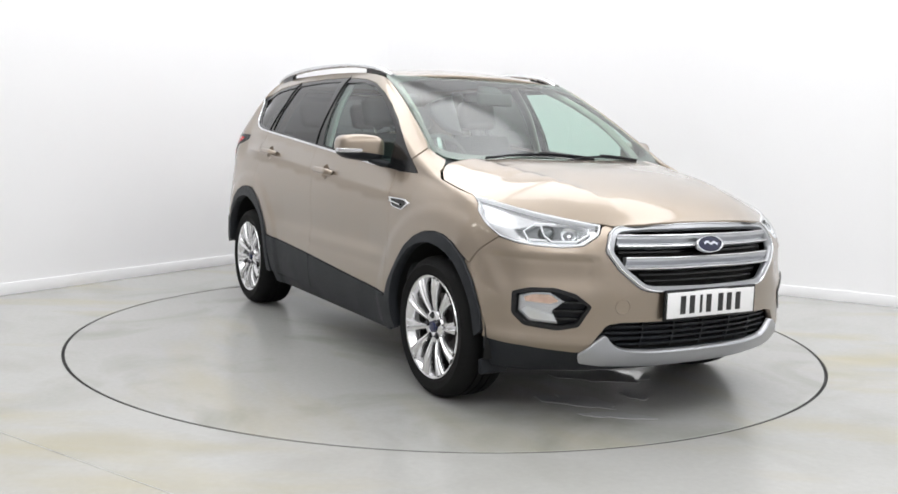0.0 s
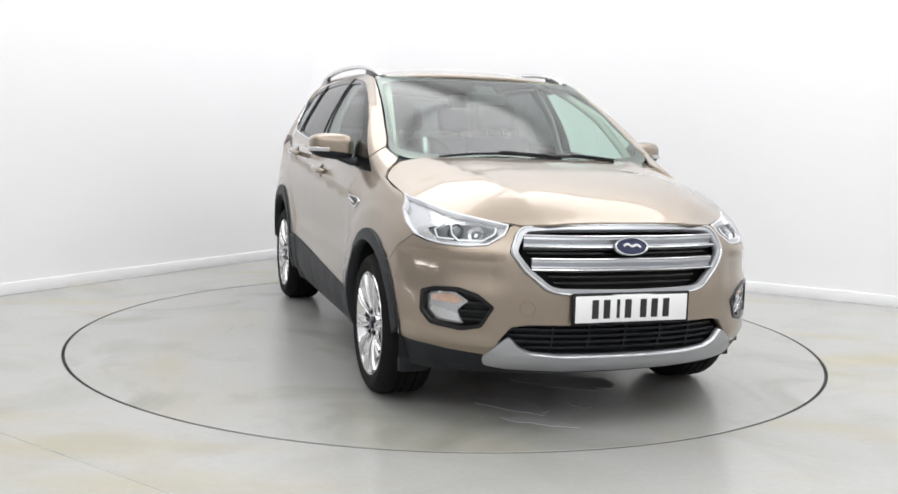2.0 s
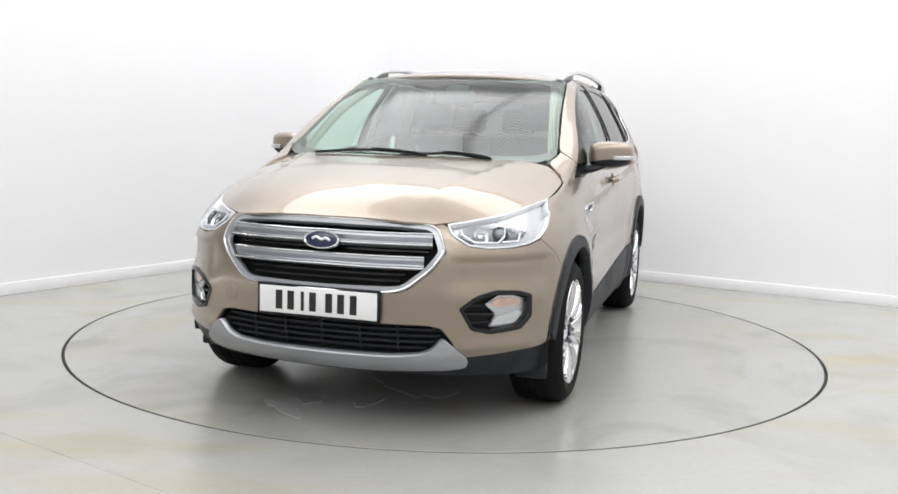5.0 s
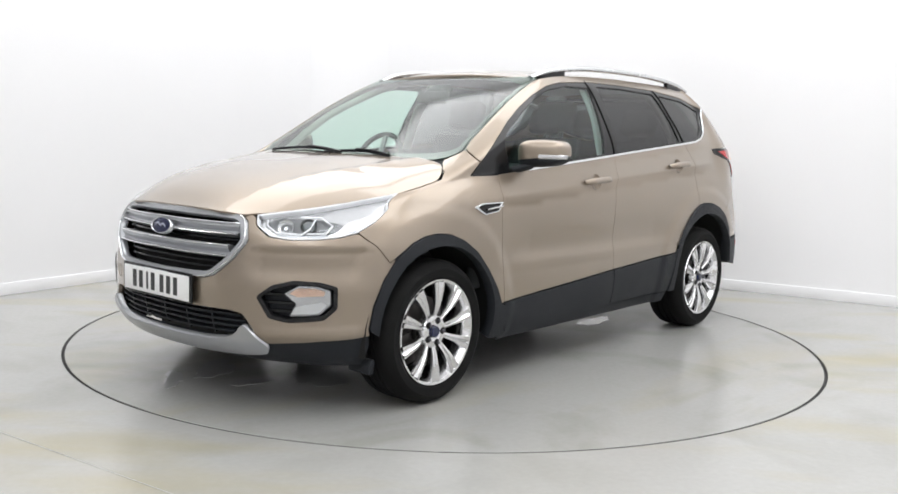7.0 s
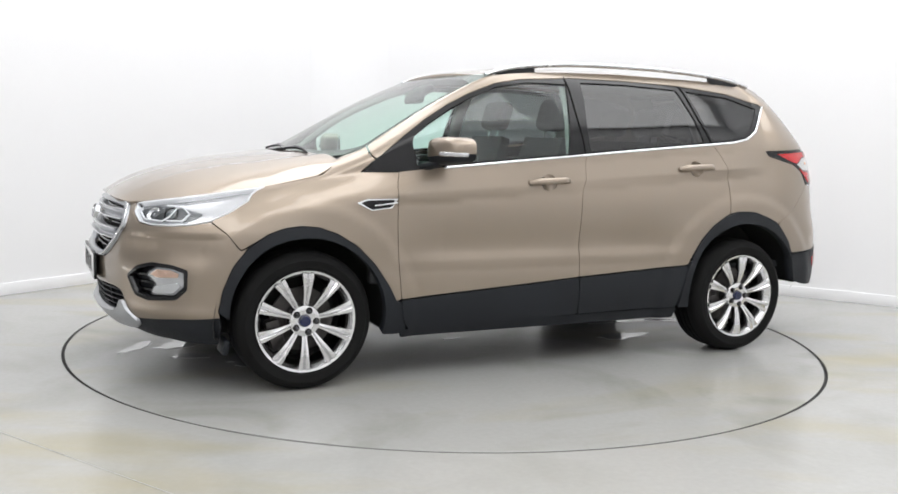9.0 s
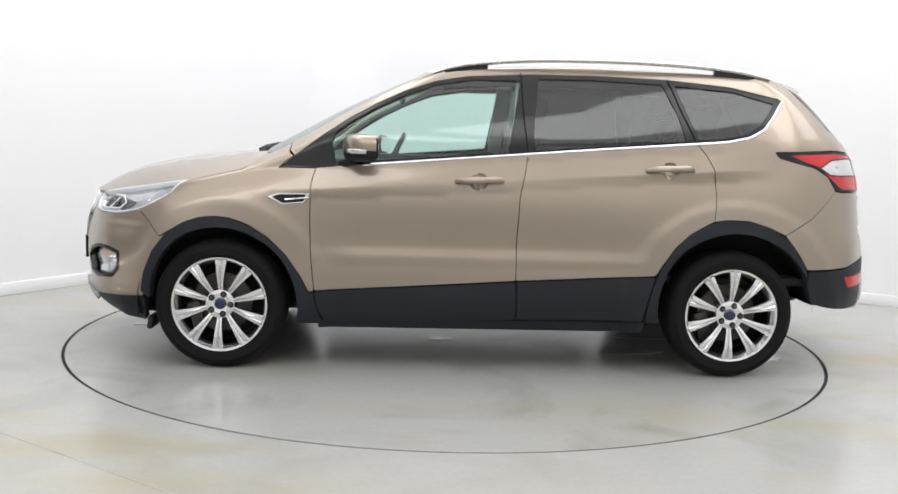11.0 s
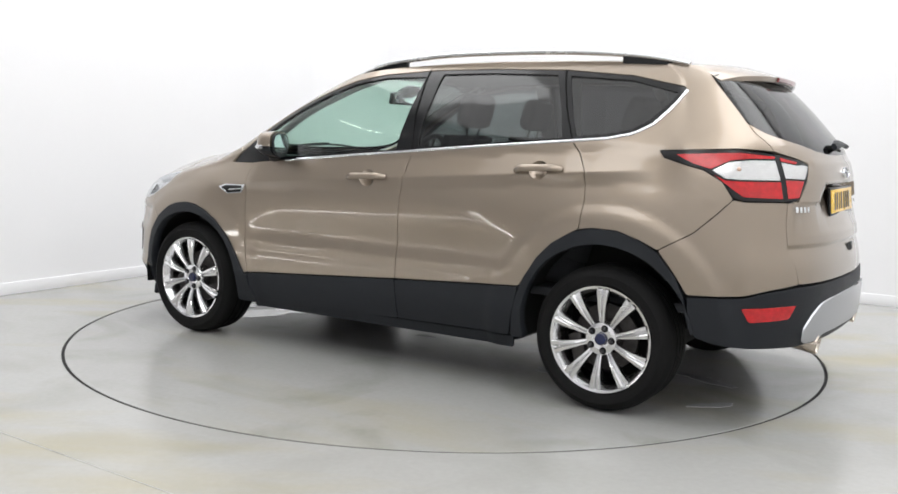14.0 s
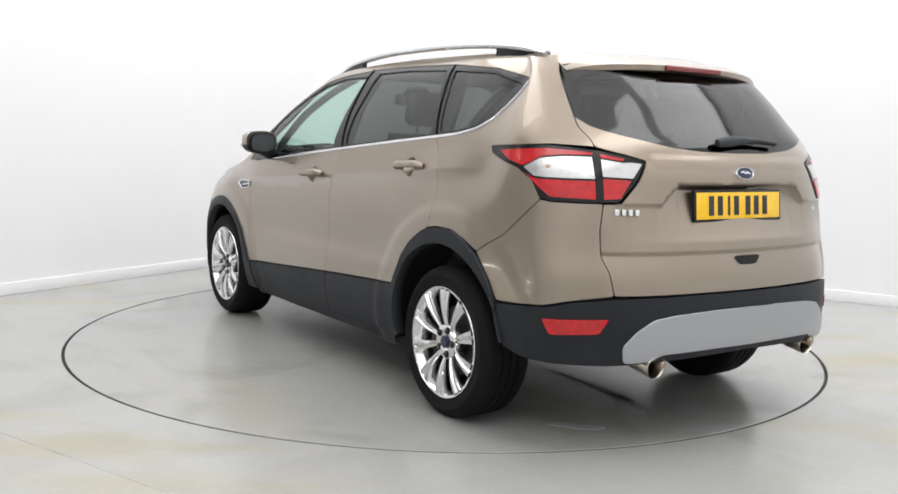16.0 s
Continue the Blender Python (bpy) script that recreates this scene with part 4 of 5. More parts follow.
def car_tail():
    # tailgate under the window
    gate_low = GATE_LOW
    glass_l = [sr(0, 1.572), sr(.30, 1.572), sr(.50, 1.566), sx(-1.690, 1.548), sx(-1.728, 1.515), sx(-1.80, 1.43), sx(-1.88, 1.343), sr(.655, 1.298), sr(.56, 1.255), sr(.36, 1.212), sr(.2, 1.198), sr(0, 1.195)]
    glass = tail(glass_l)
    lamp = X((-1.552, 1.206), (-1.70, 1.212), (-1.876, 1.218)) + [sr(.663, 1.202), sr(.56, 1.180), sr(.498, 1.163), sr(.545, 1.085), sr(.615, 1.006), sr(.69, 1.0)] + X((-1.93, 1.002), (-1.885, 1.012)) + X(*LAMP_R_LOW[:4])
    gate = tail([sr(0, 1.205), sr(.2, 1.208), sr(.36, 1.222), sr(.56, 1.265), sr(.64, 1.295)] + X((-1.885, 1.335), (-1.925, 1.290), (-1.975, 1.250)) + [sr(.663, 1.215), sr(.56, 1.186), sr(.490, 1.166), sr(.538, 1.083), sr(.612, .998)] + gate_low + [sr(.30, .652), sr(0, .652)])

    def hollow(uv):
        """The number plate's hollow and the crease under it, pressed into the tailgate."""
        d = np.zeros(len(uv))
        y = np.abs(uv[:, 0] - ARC)
        z = uv[:, 1]
        line = np.interp(y, (0, .36, .44, .7), (1.077, 1.075, 1.0, .998))
        deep = np.interp(y, (.34, .46, .60, .66), (.045, .014, .010, 0))
        d -= deep * np.clip((line - z) / .008, 0, 1) * np.clip((z - .86) / (line - .86), 0, 1) ** .7
        d += .004 * np.clip(1 - np.abs(z - 1.165) / .03, 0, 1) * np.clip((.48 - y) / .03, 0, 1)
        d -= .009 * np.clip((.816 - z) / .010, 0, 1) * np.exp(-np.clip(.80 - z, 0, 1) / .07)
        return d
    tg = panel("tailgate", whole_skin, gate, PAINT, CAR, "bronze painted tailgate", sides="M", step=.014, dish=hollow, rim=.02, lines=[[(ARC - y, float(np.interp(abs(y), (0, .36, .44, .7), (1.077, 1.075, 1.0, .998))) - q) for y in np.linspace(-.60, .60, 90)] for q in (0, .009)] + [[(ARC - y, 1.165) for y in np.linspace(-.45, .45, 50)]] + [[(ARC - y, z) for y in np.linspace(-.60, .60, 80)] for z in (.816, .806)])[0]
    pane_ = panel("rear_window", whole_skin, glass, PRIVACY, tg, "dark privacy rear window", sides="M", rim=.006, step=.04, lift=-.001)[0]
    inner = tail([sr(0, 1.515), sr(.30, 1.518), sr(.50, 1.510)] + X((-1.76, 1.47), (-1.82, 1.40), (-1.87, 1.35)) + [sr(.61, 1.30), sr(.50, 1.265), sr(.30, 1.24), sr(0, 1.232)])
    panel("window_border", whole_skin, glass, GLOSSBLACK, pane_, "black printed border", sides="M", holes=(inner,), rim=0, lift=-.006, step=.03)
    # body-coloured bumper corners, black bumper, silver skid plate
    corner = X(*SEAM_R) + X((-1.93, 1.0)) + GATE_LOW[:] + X((-2.05, .628), (-1.963, .602), (-1.85, .594), (-1.735, .59), (-1.70, .645), (-1.66, .70))
    panel("bumper_corner", whole_skin, corner, PAINT, CAR, "bronze painted rear bumper corner", step=.024)
    low = X((-1.737, .583), (-1.85, .588), (-1.963, .596), (-2.05, .622)) + [sr(.655, .640), sr(.3, .646), sr(0, .646)]
    bot = [sr(0, .40), sr(.5, .385), sr(.66, .375)] + X((-1.98, .375), (-1.85, .39), (-1.775, .41), (-1.745, .50))
    panel("rear_bumper", whole_skin, tail(low[::-1] + bot[::-1]), CLAD, CAR, "black plastic rear bumper", sides="M", lift=.003, rim=.06, step=.03)
    skid = tail([sr(0, .585), sr(.20, .583), sr(.40, .574), sr(.50, .560), sr(.57, .515), sr(.622, .455), sr(.612, .390), sr(.50, .395), sr(.46, .418), sr(.2, .425), sr(0, .425)])
    panel("rear_skid_plate", whole_skin, skid, SATIN, CAR, "silver painted rear skid plate", sides="M", lift=.014, rim=.04, r=.02)
    refl = X((-1.955, .553)) + [sr(.78, .562), sr(.668, .564), sr(.70, .503)] + X((-1.985, .490))
    panel("reflector", whole_skin, refl, RED, CAR, "red bumper reflector", lift=.008, rim=.012)
    # tail lamps: black surround, red and white lenses
    lamps = panel("tail_lamp", whole_skin, lamp, GLOSSBLACK, CAR, "red and white tail lamp in a black surround", lift=.004, rim=.02, step=.03)
    both = {"L": lamps[0], "R": lamps[1]}
    split = .664
    red = X((-1.63, 1.190), (-1.876, 1.204)) + [sr(split + .012, 1.192), sr(split + .016, 1.181)] + X((-1.93, 1.180), (-1.86, 1.171), (-1.79, 1.132), (-1.72, 1.150))
    red2 = X((-1.805, 1.110), (-1.85, 1.087), (-1.90, 1.085)) + [sr(split + .024, 1.085), sr(split + .030, 1.014)] + X((-1.925, 1.018), (-1.87, 1.058))
    white = X((-1.795, 1.127), (-1.855, 1.164), (-1.93, 1.174)) + [sr(split + .018, 1.175), sr(split + .024, 1.091)] + X((-1.90, 1.091), (-1.85, 1.094))
    gred = [sr(split - .008, 1.188), sr(.575, 1.170), sr(.585, 1.160), sr(split - .006, 1.172)]
    gwhite = [sr(split - .006, 1.167), sr(.585, 1.155), sr(.555, 1.158), sr(.515, 1.152), sr(.56, 1.096), sr(split, 1.100)]
    gred2 = [sr(split, 1.094), sr(.565, 1.090), sr(.612, 1.018), sr(split + .006, 1.014)]
    for nm, o, m, lab in (("red_lens", red, RED, "glossy red lens"), ("red_lens", red2, RED, "glossy red lens"), ("white_lens", white, CLEARLAMP, "clear silver lens"),
                          ("red_lens", gred, RED, "glossy red lens"), ("white_lens", gwhite, CLEARLAMP, "clear silver lens"), ("red_lens", gred2, RED, "glossy red lens")):
        panel(nm, whole_skin, o, m, both, lab, lift=.007, rim=.006, step=.02, r=.005, gap=.001)
    for s in "LR":
        p, n = skin([sx(-1.895, 1.135)])
        k = np.array((1, 1 if s == "L" else -1, 1))
        bm = bmesh.new()
        bmesh.ops.create_uvsphere(bm, u_segments=14, v_segments=8, radius=.010, matrix=Matrix.Translation(Vector((p[0] + n[0] * .004) * k)))
        part("bulb", bm, AMBER, both[s], "amber bulb")
    # roof spoiler over the rear window, with the high brake lamp
    bm = bmesh.new()
    rows = []
    ys = np.linspace(-1, 1, 25)
    for y in ys:
        w = abs(y)
        xa, xb = -1.60 - .10 * (1 - w ** 2), -1.885 + .15 * w ** 2.6
        ya, yb = y * .572, y * .592
        zt = float(roof_z(np.array([xa]), np.array([ya]))[0])
        zb = 1.568 - .018 * w ** 2 - .022 * w ** 8
        rows.append([(xa, ya, zt + .001), ((xa * .6 + xb * .4), (ya + yb) / 2, zt * .6 + zb * .4 + .006), (xb + .02, yb, zb + .006), (xb, yb, zb - .004), (xb + .004, yb, zb - .026), (xb + .03, yb * .98, zb - .034), (xa - .06, ya * .97, zt - .07)])
    vs = [[bm.verts.new(c) for c in r] for r in rows]
    for a, b in zip(vs, vs[1:]):
        for k in range(len(a) - 1):
            bm.faces.new((a[k], a[k + 1], b[k + 1], b[k]))
    bm.faces.new(vs[0])
    bm.faces.new(vs[-1][::-1])
    sp = part("spoiler", bm, PAINT, CAR, "bronze painted roof spoiler", sharp=50)
    bm = bmesh.new()
    tube(bm, [(-1.884 + .15 * abs(y / .565) ** 2.6 - .002, y, 1.553) for y in np.linspace(-.17, .17, 11)], oval(.008, .012, 8))
    part("brake_lamp", bm, REDDARK, sp, "dark red high brake lamp")


car_tail()


def wheel(x, s, name="wheel"):
    """A tyre with its ten-spoke rim; the wheel's axis is z of m, outwards."""
    face = .898
    m = Matrix.Translation((x, s * face, HUBZ)) @ Matrix.Rotation(radians(-90 * s), 4, "X")
    if s < 0:
        m = m @ Matrix.Rotation(radians(9), 4, "Z")
    else:
        m = m @ Matrix.Rotation(radians(16), 4, "Z")
    R, r = HUBZ, .245
    bm = bmesh.new()
    prof = [(r - .006, -.02), (r + .004, .0), (r + .016, .010), (r + .05, .017), (R - .03, .010), (R - .012, -.006), (R - .003, -.026), (R, -.05)]
    for g in (-.075, -.115, -.155):
        prof += [(R, g + .006), (R - .007, g + .004), (R - .007, g - .004), (R, g - .006)]
    prof += [(R, -.18), (R - .003, -.204), (R - .014, -.222), (R - .04, -.238), (r + .03, -.242), (r - .006, -.225)]
    lathe(bm, prof, m, 96)
    tyre = part(name, bm, RUBBER, CAR, "black road tyre on a ten-spoke alloy rim", sharp=28)
    bm = bmesh.new()
    lathe(bm, [(r - .012, -.225), (r - .02, -.20), (.207, -.14), (.214, -.03), (r - .022, -.012), (r - .016, -.004), (r - .010, .006), (r + .002, .009), (r + .005, .003), (r - .002, -.02)], m, 96)
    part("rim", bm, ALLOY, tyre, "bright alloy rim", sharp=35)
    # near-black cup lining the rim, stands in for shade behind the spokes
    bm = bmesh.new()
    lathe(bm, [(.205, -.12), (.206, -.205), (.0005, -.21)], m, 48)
    part("pocket_shade", bm, DARK, tyre, "near-black cup for the shade behind the spokes")
    bm = bmesh.new()
    for k in range(10):
        a = m @ Matrix.Rotation(2 * math.pi * k / 10, 4, "Z")
        # a flared spoke with a groove down its middle
        rows = []
        for t in np.linspace(0, 1, 9):
            q = .062 + (.235 - .062) * t
            w = .0125 + .021 * t ** 1.3
            h = .012 - .028 * (1 - t) ** 2 + .004 * math.sin(math.pi * t)
            d = .006 + .004 * t
            rows.append([(q, -w, h - .030), (q, -w, h - .010), (q, -w * .86, h), (q, -w * .34, h + .001), (q, 0, h - d), (q, w * .34, h + .001), (q, w * .86, h), (q, w, h - .010), (q, w, h - .030)])
        vs = [[bm.verts.new(a @ Vector(c)) for c in rr] for rr in rows]
        for aa, bb in zip(vs, vs[1:]):
            for j in range(8):
                bm.faces.new((aa[j], aa[j + 1], bb[j + 1], bb[j]))
    part("spokes", bm, ALLOY, tyre, "ten flared machined spokes", sharp=25)
    bm = bmesh.new()
    lathe(bm, [(.082, -.05), (.080, -.020), (.074, -.011), (.060, -.007), (.040, -.007), (.034, -.010), (.0005, -.010)], m, 40)
    part("hub", bm, ALLOY, tyre, "alloy hub", sharp=30)
    bm = bmesh.new()
    lathe(bm, [(.027, -.012), (.027, -.002), (.023, .001), (.0005, .002)], m, 28)
    part("centre_cap", bm, BLUE, tyre, "dark blue centre cap")
    for k in range(5):
        # flat near-black disc on the hub, for the shade inside a bolt hole
        bm = bmesh.new()
        a = m @ Matrix.Rotation(2 * math.pi * (k + .25) / 5, 4, "Z") @ Matrix.Translation((.054, 0, 0))
        lathe(bm, [(.0165, -.03), (.0165, -.0062), (.0125, -.0055), (.0120, -.006), (.0005, -.006)], a, 14)
        part("bolt_hole_shade", bm, DARK, tyre, "near-black disc for the shade in a bolt hole")
        bm = bmesh.new()
        lathe(bm, [(.0092, -.010), (.0092, .002), (.0072, .006), (.0005, .007)], a, 6)
        part("wheel_nut", bm, NUT, tyre, "dark steel wheel nut", sharp=20)
    bm = bmesh.new()
    lathe(bm, [(.155, -.095), (.155, -.075), (.085, -.074), (.08, -.05), (.0005, -.05)], m, 48)
    part("brake_disc", bm, DISC, tyre, "brake disc", sharp=30)
    bm = bmesh.new()
    box(bm, (.07, .15, .07), m @ pose(.145, .03, -.085), .012)
    part("brake_caliper", bm, DISC, tyre, "brake caliper")


for wx in (HUBF, HUBR):
    for ws_ in (1, -1):
        wheel(wx, ws_)


def underbody():
    for name, size, at in (("underbody", (3.4, 1.16, .16), (.10, 0, .34)), ("floor_pan", (1.75, 1.60, .12), (0, 0, .33)), ("engine_tray", (.6, 1.1, .10), (1.60, 0, .27)), ("spare_wheel_well", (.5, 1.2, .2), (-1.70, 0, .50))):
        bm = bmesh.new()
        box(bm, size, pose(*at), .04)
        part(name, bm, DARK, CAR, "dark underside of the car")
    # wheel housings
    for hub, r in ((HUBF, FRONT_IN + .03), (HUBR, REAR_IN + .03)):
        for s in (1, -1):
            bm = bmesh.new()
            n = 24
            rows = [[bm.verts.new((hub + r * math.cos(t), s * y, max(HUBZ + r * math.sin(t), .40 if hub < 0 and math.cos(t) < 0 else .27))) for t in np.linspace(-.35, math.pi + .35, n)] for y in (.875, .58)]
            for k in range(n - 1):
                bm.faces.new((rows[0][k], rows[0][k + 1], rows[1][k + 1], rows[1][k]))
            bm.faces.new(rows[1])
            part("wheel_housing", bm, DARK, CAR, "black wheel housing")


underbody()


def at_skin(az, lift=0.0, mirror=False):
    """A frame on the skin: x runs rearwards along it, y up, z outwards."""
    p, n = whole_skin([az])
    q, _ = whole_skin([(az[0] + .004, az[1])])
    z = Vector(n[0])
    x = Vector(q[0] - p[0]).normalized()
    x = (x - z * x.dot(z)).normalized()
    m = Matrix((x, z.cross(x), z)).transposed().to_4x4()
    m.translation = Vector(p[0] + n[0] * lift)
    if mirror:
        m = Matrix.Diagonal((1, -1, 1, 1)) @ m
    return m


def stepped(points, step):
    """An open line of straight pieces, cut into short steps."""
    p = np.array(points, float)
    out = [p[:1]]
    for a, b in zip(p, p[1:]):
        n = max(1, int(np.linalg.norm(b - a) / step))
        out.append(a + (b - a) * (np.arange(1, n + 1) / n)[:, None])
    return np.vstack(out)


def strip(name, points, section, material, parent, label="", lift=0.0, n=40, sides="LR", surface=whole_skin, smooth=True):
    """A bar swept along a line on the skin."""
    p, nr = surface(fine(points, n) if smooth else stepped(points, .02))
    made = []
    for s in sides:
        k = np.array((1, -1 if s == "R" else 1, 1))
        bm = bmesh.new()
        tube(bm, (p + nr * lift) * k, section, ups=nr * k)
        made.append(part(name, bm, material, parent[s] if isinstance(parent, dict) else parent, label))
    return made


def flat_shape(bm, outline, m, depth):
    """A flat plate of the given outline in the xy plane of m."""
    a = [bm.verts.new(m @ Vector((x, y, 0))) for x, y in outline]
    b = [bm.verts.new(m @ Vector((x, y, depth))) for x, y in outline]
    bm.faces.new(a[::-1])
    bm.faces.new(b)
    for k in range(len(a)):
        bm.faces.new((a[k], a[(k + 1) % len(a)], b[(k + 1) % len(a)], b[k]))


def badge(m, a, b, parent):
    """A blue oval in a chrome ring with a pale flourish; a plain shape."""
    bm = bmesh.new()
    lathe(bm, [(1.0, -.012), (1.0, .004), (.96, .008), (.90, .008), (.86, .005)], Matrix(), 48)
    bmesh.ops.transform(bm, matrix=m @ Matrix.Diagonal((a, b, 1, 1)), verts=bm.verts)
    ring = part("badge", bm, CHROME, parent, "blue oval badge in a chrome ring", sharp=40)
    bm = bmesh.new()
    lathe(bm, [(.88, .003), (.6, .006), (.0005, .007)], Matrix(), 40)
    bmesh.ops.transform(bm, matrix=m @ Matrix.Diagonal((a, b, 1, 1)), verts=bm.verts)
    part("badge_field", bm, BLUE, ring, "dark blue enamel field")
    bm = bmesh.new()
    pts = [m @ Vector((a * x, b * y, .0085)) for x, y in ((-.5, .05), (-.25, .25), (0, 0), (.25, .15), (.5, -.1))]
    tube(bm, curve(pts, 20), oval(b * .13, .0008, 6), ups=[m.to_3x3() @ Vector((0, 0, 1))] * 21)
    part("badge_flourish", bm, CHROME, ring, "silver flourish")


def plate(m, colour, parent, label, width=.26, height=.0555):
    """A number plate in a black holder; its writing as plain bars. x runs across it, y up."""
    bm = bmesh.new()
    box(bm, (width * 2 + .024, height * 2 + .022, .014), m @ pose(0, 0, -.006), .004)
    holder = part("number_plate", bm, GLOSSBLACK, parent, label)
    bm = bmesh.new()
    box(bm, (width * 2, height * 2, .004), m @ pose(0, 0, .002), .0015)
    part("plate_face", bm, colour, holder, "reflective plate face")
    for k, x in enumerate((-.172, -.119, -.066, -.020, .052, .105, .160)):
        bm = bmesh.new()
        box(bm, (.014 if k == 2 else .030, .079, .002), m @ pose(x, .0, .0045), 0)
        part("lettering_bar", bm, INK, holder, "plain black bar")


def front_face():
    # grille: silver frame, black mesh behind, two double bars, badge
    inner = nose([sf(0, .867), sf(.30, .864), sf(.425, .855), sf(.448, .838), sf(.478, .775), sf(.43, .708), sf(.350, .640), sf(.315, .632), sf(0, .627)])
    fr = panel("grille", whole_skin, GRILLE, SATIN, CAR, "silver hexagonal grille frame with double bars", sides="M", holes=(inner,), lift=.010, rim=.03, step=.02, gap=.001, r=.02)[0]
    # near-black sheet behind the frame, for the shade in the opening
    panel("grille_backing", whole_skin, GRILLE, DARK, fr, "near-black sheet for the shade in the radiator opening", sides="M", lift=-.06, rim=0, step=.05)
    outer = [sf(0, .885), sf(.30, .882), sf(.432, .872), sf(.470, .848), sf(.500, .776), sf(.452, .702), sf(.365, .628), sf(.31, .610), sf(0, .604)]
    ring = nose(outer)
    strip("chrome_edge", [tuple(q) for q in rounded(ring, .03)] + [tuple(rounded(ring, .03)[0])], oval(.0042, .004, 8), CHROME, fr, "chrome edge", lift=.012, sides="L", smooth=False)
    sec = [(-.028, -.03), (-.028, .002), (-.020, .009), (-.010, .010), (.006, -.006), (.012, -.004), (.017, .009), (.024, .008), (.028, -.002), (.028, -.03)]
    for z, w in ((.818, .448), (.727, .425)):
        line = [(-a, q) for a, q in (sf(w, z), sf(w * .66, z), sf(w * .33, z))] + [(0, z + .001)] + [sf(w * .33, z), sf(w * .66, z), sf(w, z)]
        strip("grille_bar", line, sec, SATIN, fr, "silver double bar", lift=-.004, sides="L")
        for d in (-.022, .021):
            l2 = [(a, q - d) for a, q in line]
            strip("bar_edge", l2, oval(.0038, .0035, 8), CHROME, fr, "chrome bar edge", lift=.008, sides="L")
    for k in range(9):
        z = .655 + k * .025
        w = np.interp(z, (.64, .775, .87), (.32, .44, .40))
        line = [(-sf(w, z)[0], z), (-sf(w / 2, z)[0], z), (0, z), sf(w / 2, z), sf(w, z)]
        strip("grille_slat", line, [(-.004, -.02), (-.004, .0), (.004, .0), (.004, -.02)], GLOSSBLACK, fr, lift=-.032, sides="L", n=20)
    badge(at_skin((0, .797), .022), .081, .038, CAR)
    # lower intake with ribs
    low = panel("lower_intake", whole_skin, LOWER, CLAD, CAR, "black ribbed lower intake", sides="M", lift=-.05, rim=0, step=.05)[0]
    for z, w in ((.452, .47), (.425, .50), (.398, .49), (.37, .44)):
        line = [(-sf(w, z)[0], z), (-sf(w / 2, z)[0], z), (0, z), sf(w / 2, z), sf(w, z)]
        strip("intake_rib", line, [(-.004, -.03), (-.004, .0), (.004, .0), (.004, -.03)], CLAD, low, lift=-.022, sides="L", n=20)
    for y in (-.33, -.17, 0, .17, .33):
        a = math.copysign(sf(abs(y), .41)[0], y)
        strip("intake_rib", [(a, .465), (a, .44), (a, .40), (a, .35)], [(-.004, -.03), (-.004, .0), (.004, .0), (.004, -.03)], CLAD, low, lift=-.026, sides="L", n=10)
    plate(Matrix.Translation((2.243, 0, .549)) @ Matrix(((0, 0, 1), (1, 0, 0), (0, 1, 0))).to_4x4(), PLATEWHITE, CAR, "white front number plate with plain black bars", .262, .056)
    # towing-eye cover
    bm = bmesh.new()
    lathe(bm, [(.030, -.001), (.031, .0012), (.033, .0012), (.034, -.001)], at_skin((-sf(.44, .56)[0], .545), .001), 28)
    part("towing_eye_cover", bm, PAINT, CAR, "round painted cover in the bumper")
    # fog lamps
    cup = panel("fog_lamp", whole_skin, FOG, CLAD, CAR, "black fog-lamp housing with clear lamp and ribs", lift=-.045, rim=0, step=.03)
    both = {"L": cup[0], "R": cup[1]}
    panel("fog_surround", whole_skin, [tuple(p) for p in np.array(FOG)], GLOSSBLACK, both, "black surround", holes=([tuple(p) for p in shrunk(np.array(FOG), .013)],), lift=.004, rim=.045, step=.02, gap=-.002)
    lens = X((1.905, .575), (1.955, .596)) + [sf(.715, .600), sf(.665, .560), sf(.705, .515), sf(.68, .462)] + X((1.945, .466), (1.905, .51))
    amber = X((1.925, .572), (1.962, .588)) + [sf(.712, .590), sf(.682, .560), sf(.712, .545)] + X((1.93, .55))
    low_ = [sf(.70, .505), sf(.685, .470)] + X((1.95, .475), (1.915, .512), (1.935, .53))
    panel("lamp_reflector", whole_skin, lens, WHITELENS, both, "silver lamp reflector", lift=-.022, rim=.01, step=.02, r=.006)
    panel("indicator", whole_skin, amber, AMBER, both, "amber indicator bulb cover", lift=-.016, rim=.006, step=.02, r=.006)
    panel("driving_lamp", whole_skin, low_, CHROME, both, "clear daytime lamp", lift=-.014, rim=.006, step=.02, r=.006)
    panel("lamp_lens", whole_skin, lens, LENS, both, "clear lamp lens", lift=-.008, rim=.008, step=.02, r=.006)
    for z, w0 in ((.556, .575), (.520, .580), (.484, .605)):
        strip("housing_rib", [sf(w0, z), sf(w0 + .05, z), sf(.70, z - .003)], [(-.005, -.02), (-.005, .004), (.005, .004), (.005, -.02)], GLOSSBLACK, both, lift=-.028, n=12)
    # headlamps
    lamp = X((1.52, .979), (1.66, .958), (1.80, .934), (1.95, .908)) + [sf(.490, .884), sf(.517, .842), sf(.587, .799), sf(.66, .789), sf(.745, .792)] + X((1.86, .800), (1.779, .818)) + X(*LAMP_LOW[1::-1])
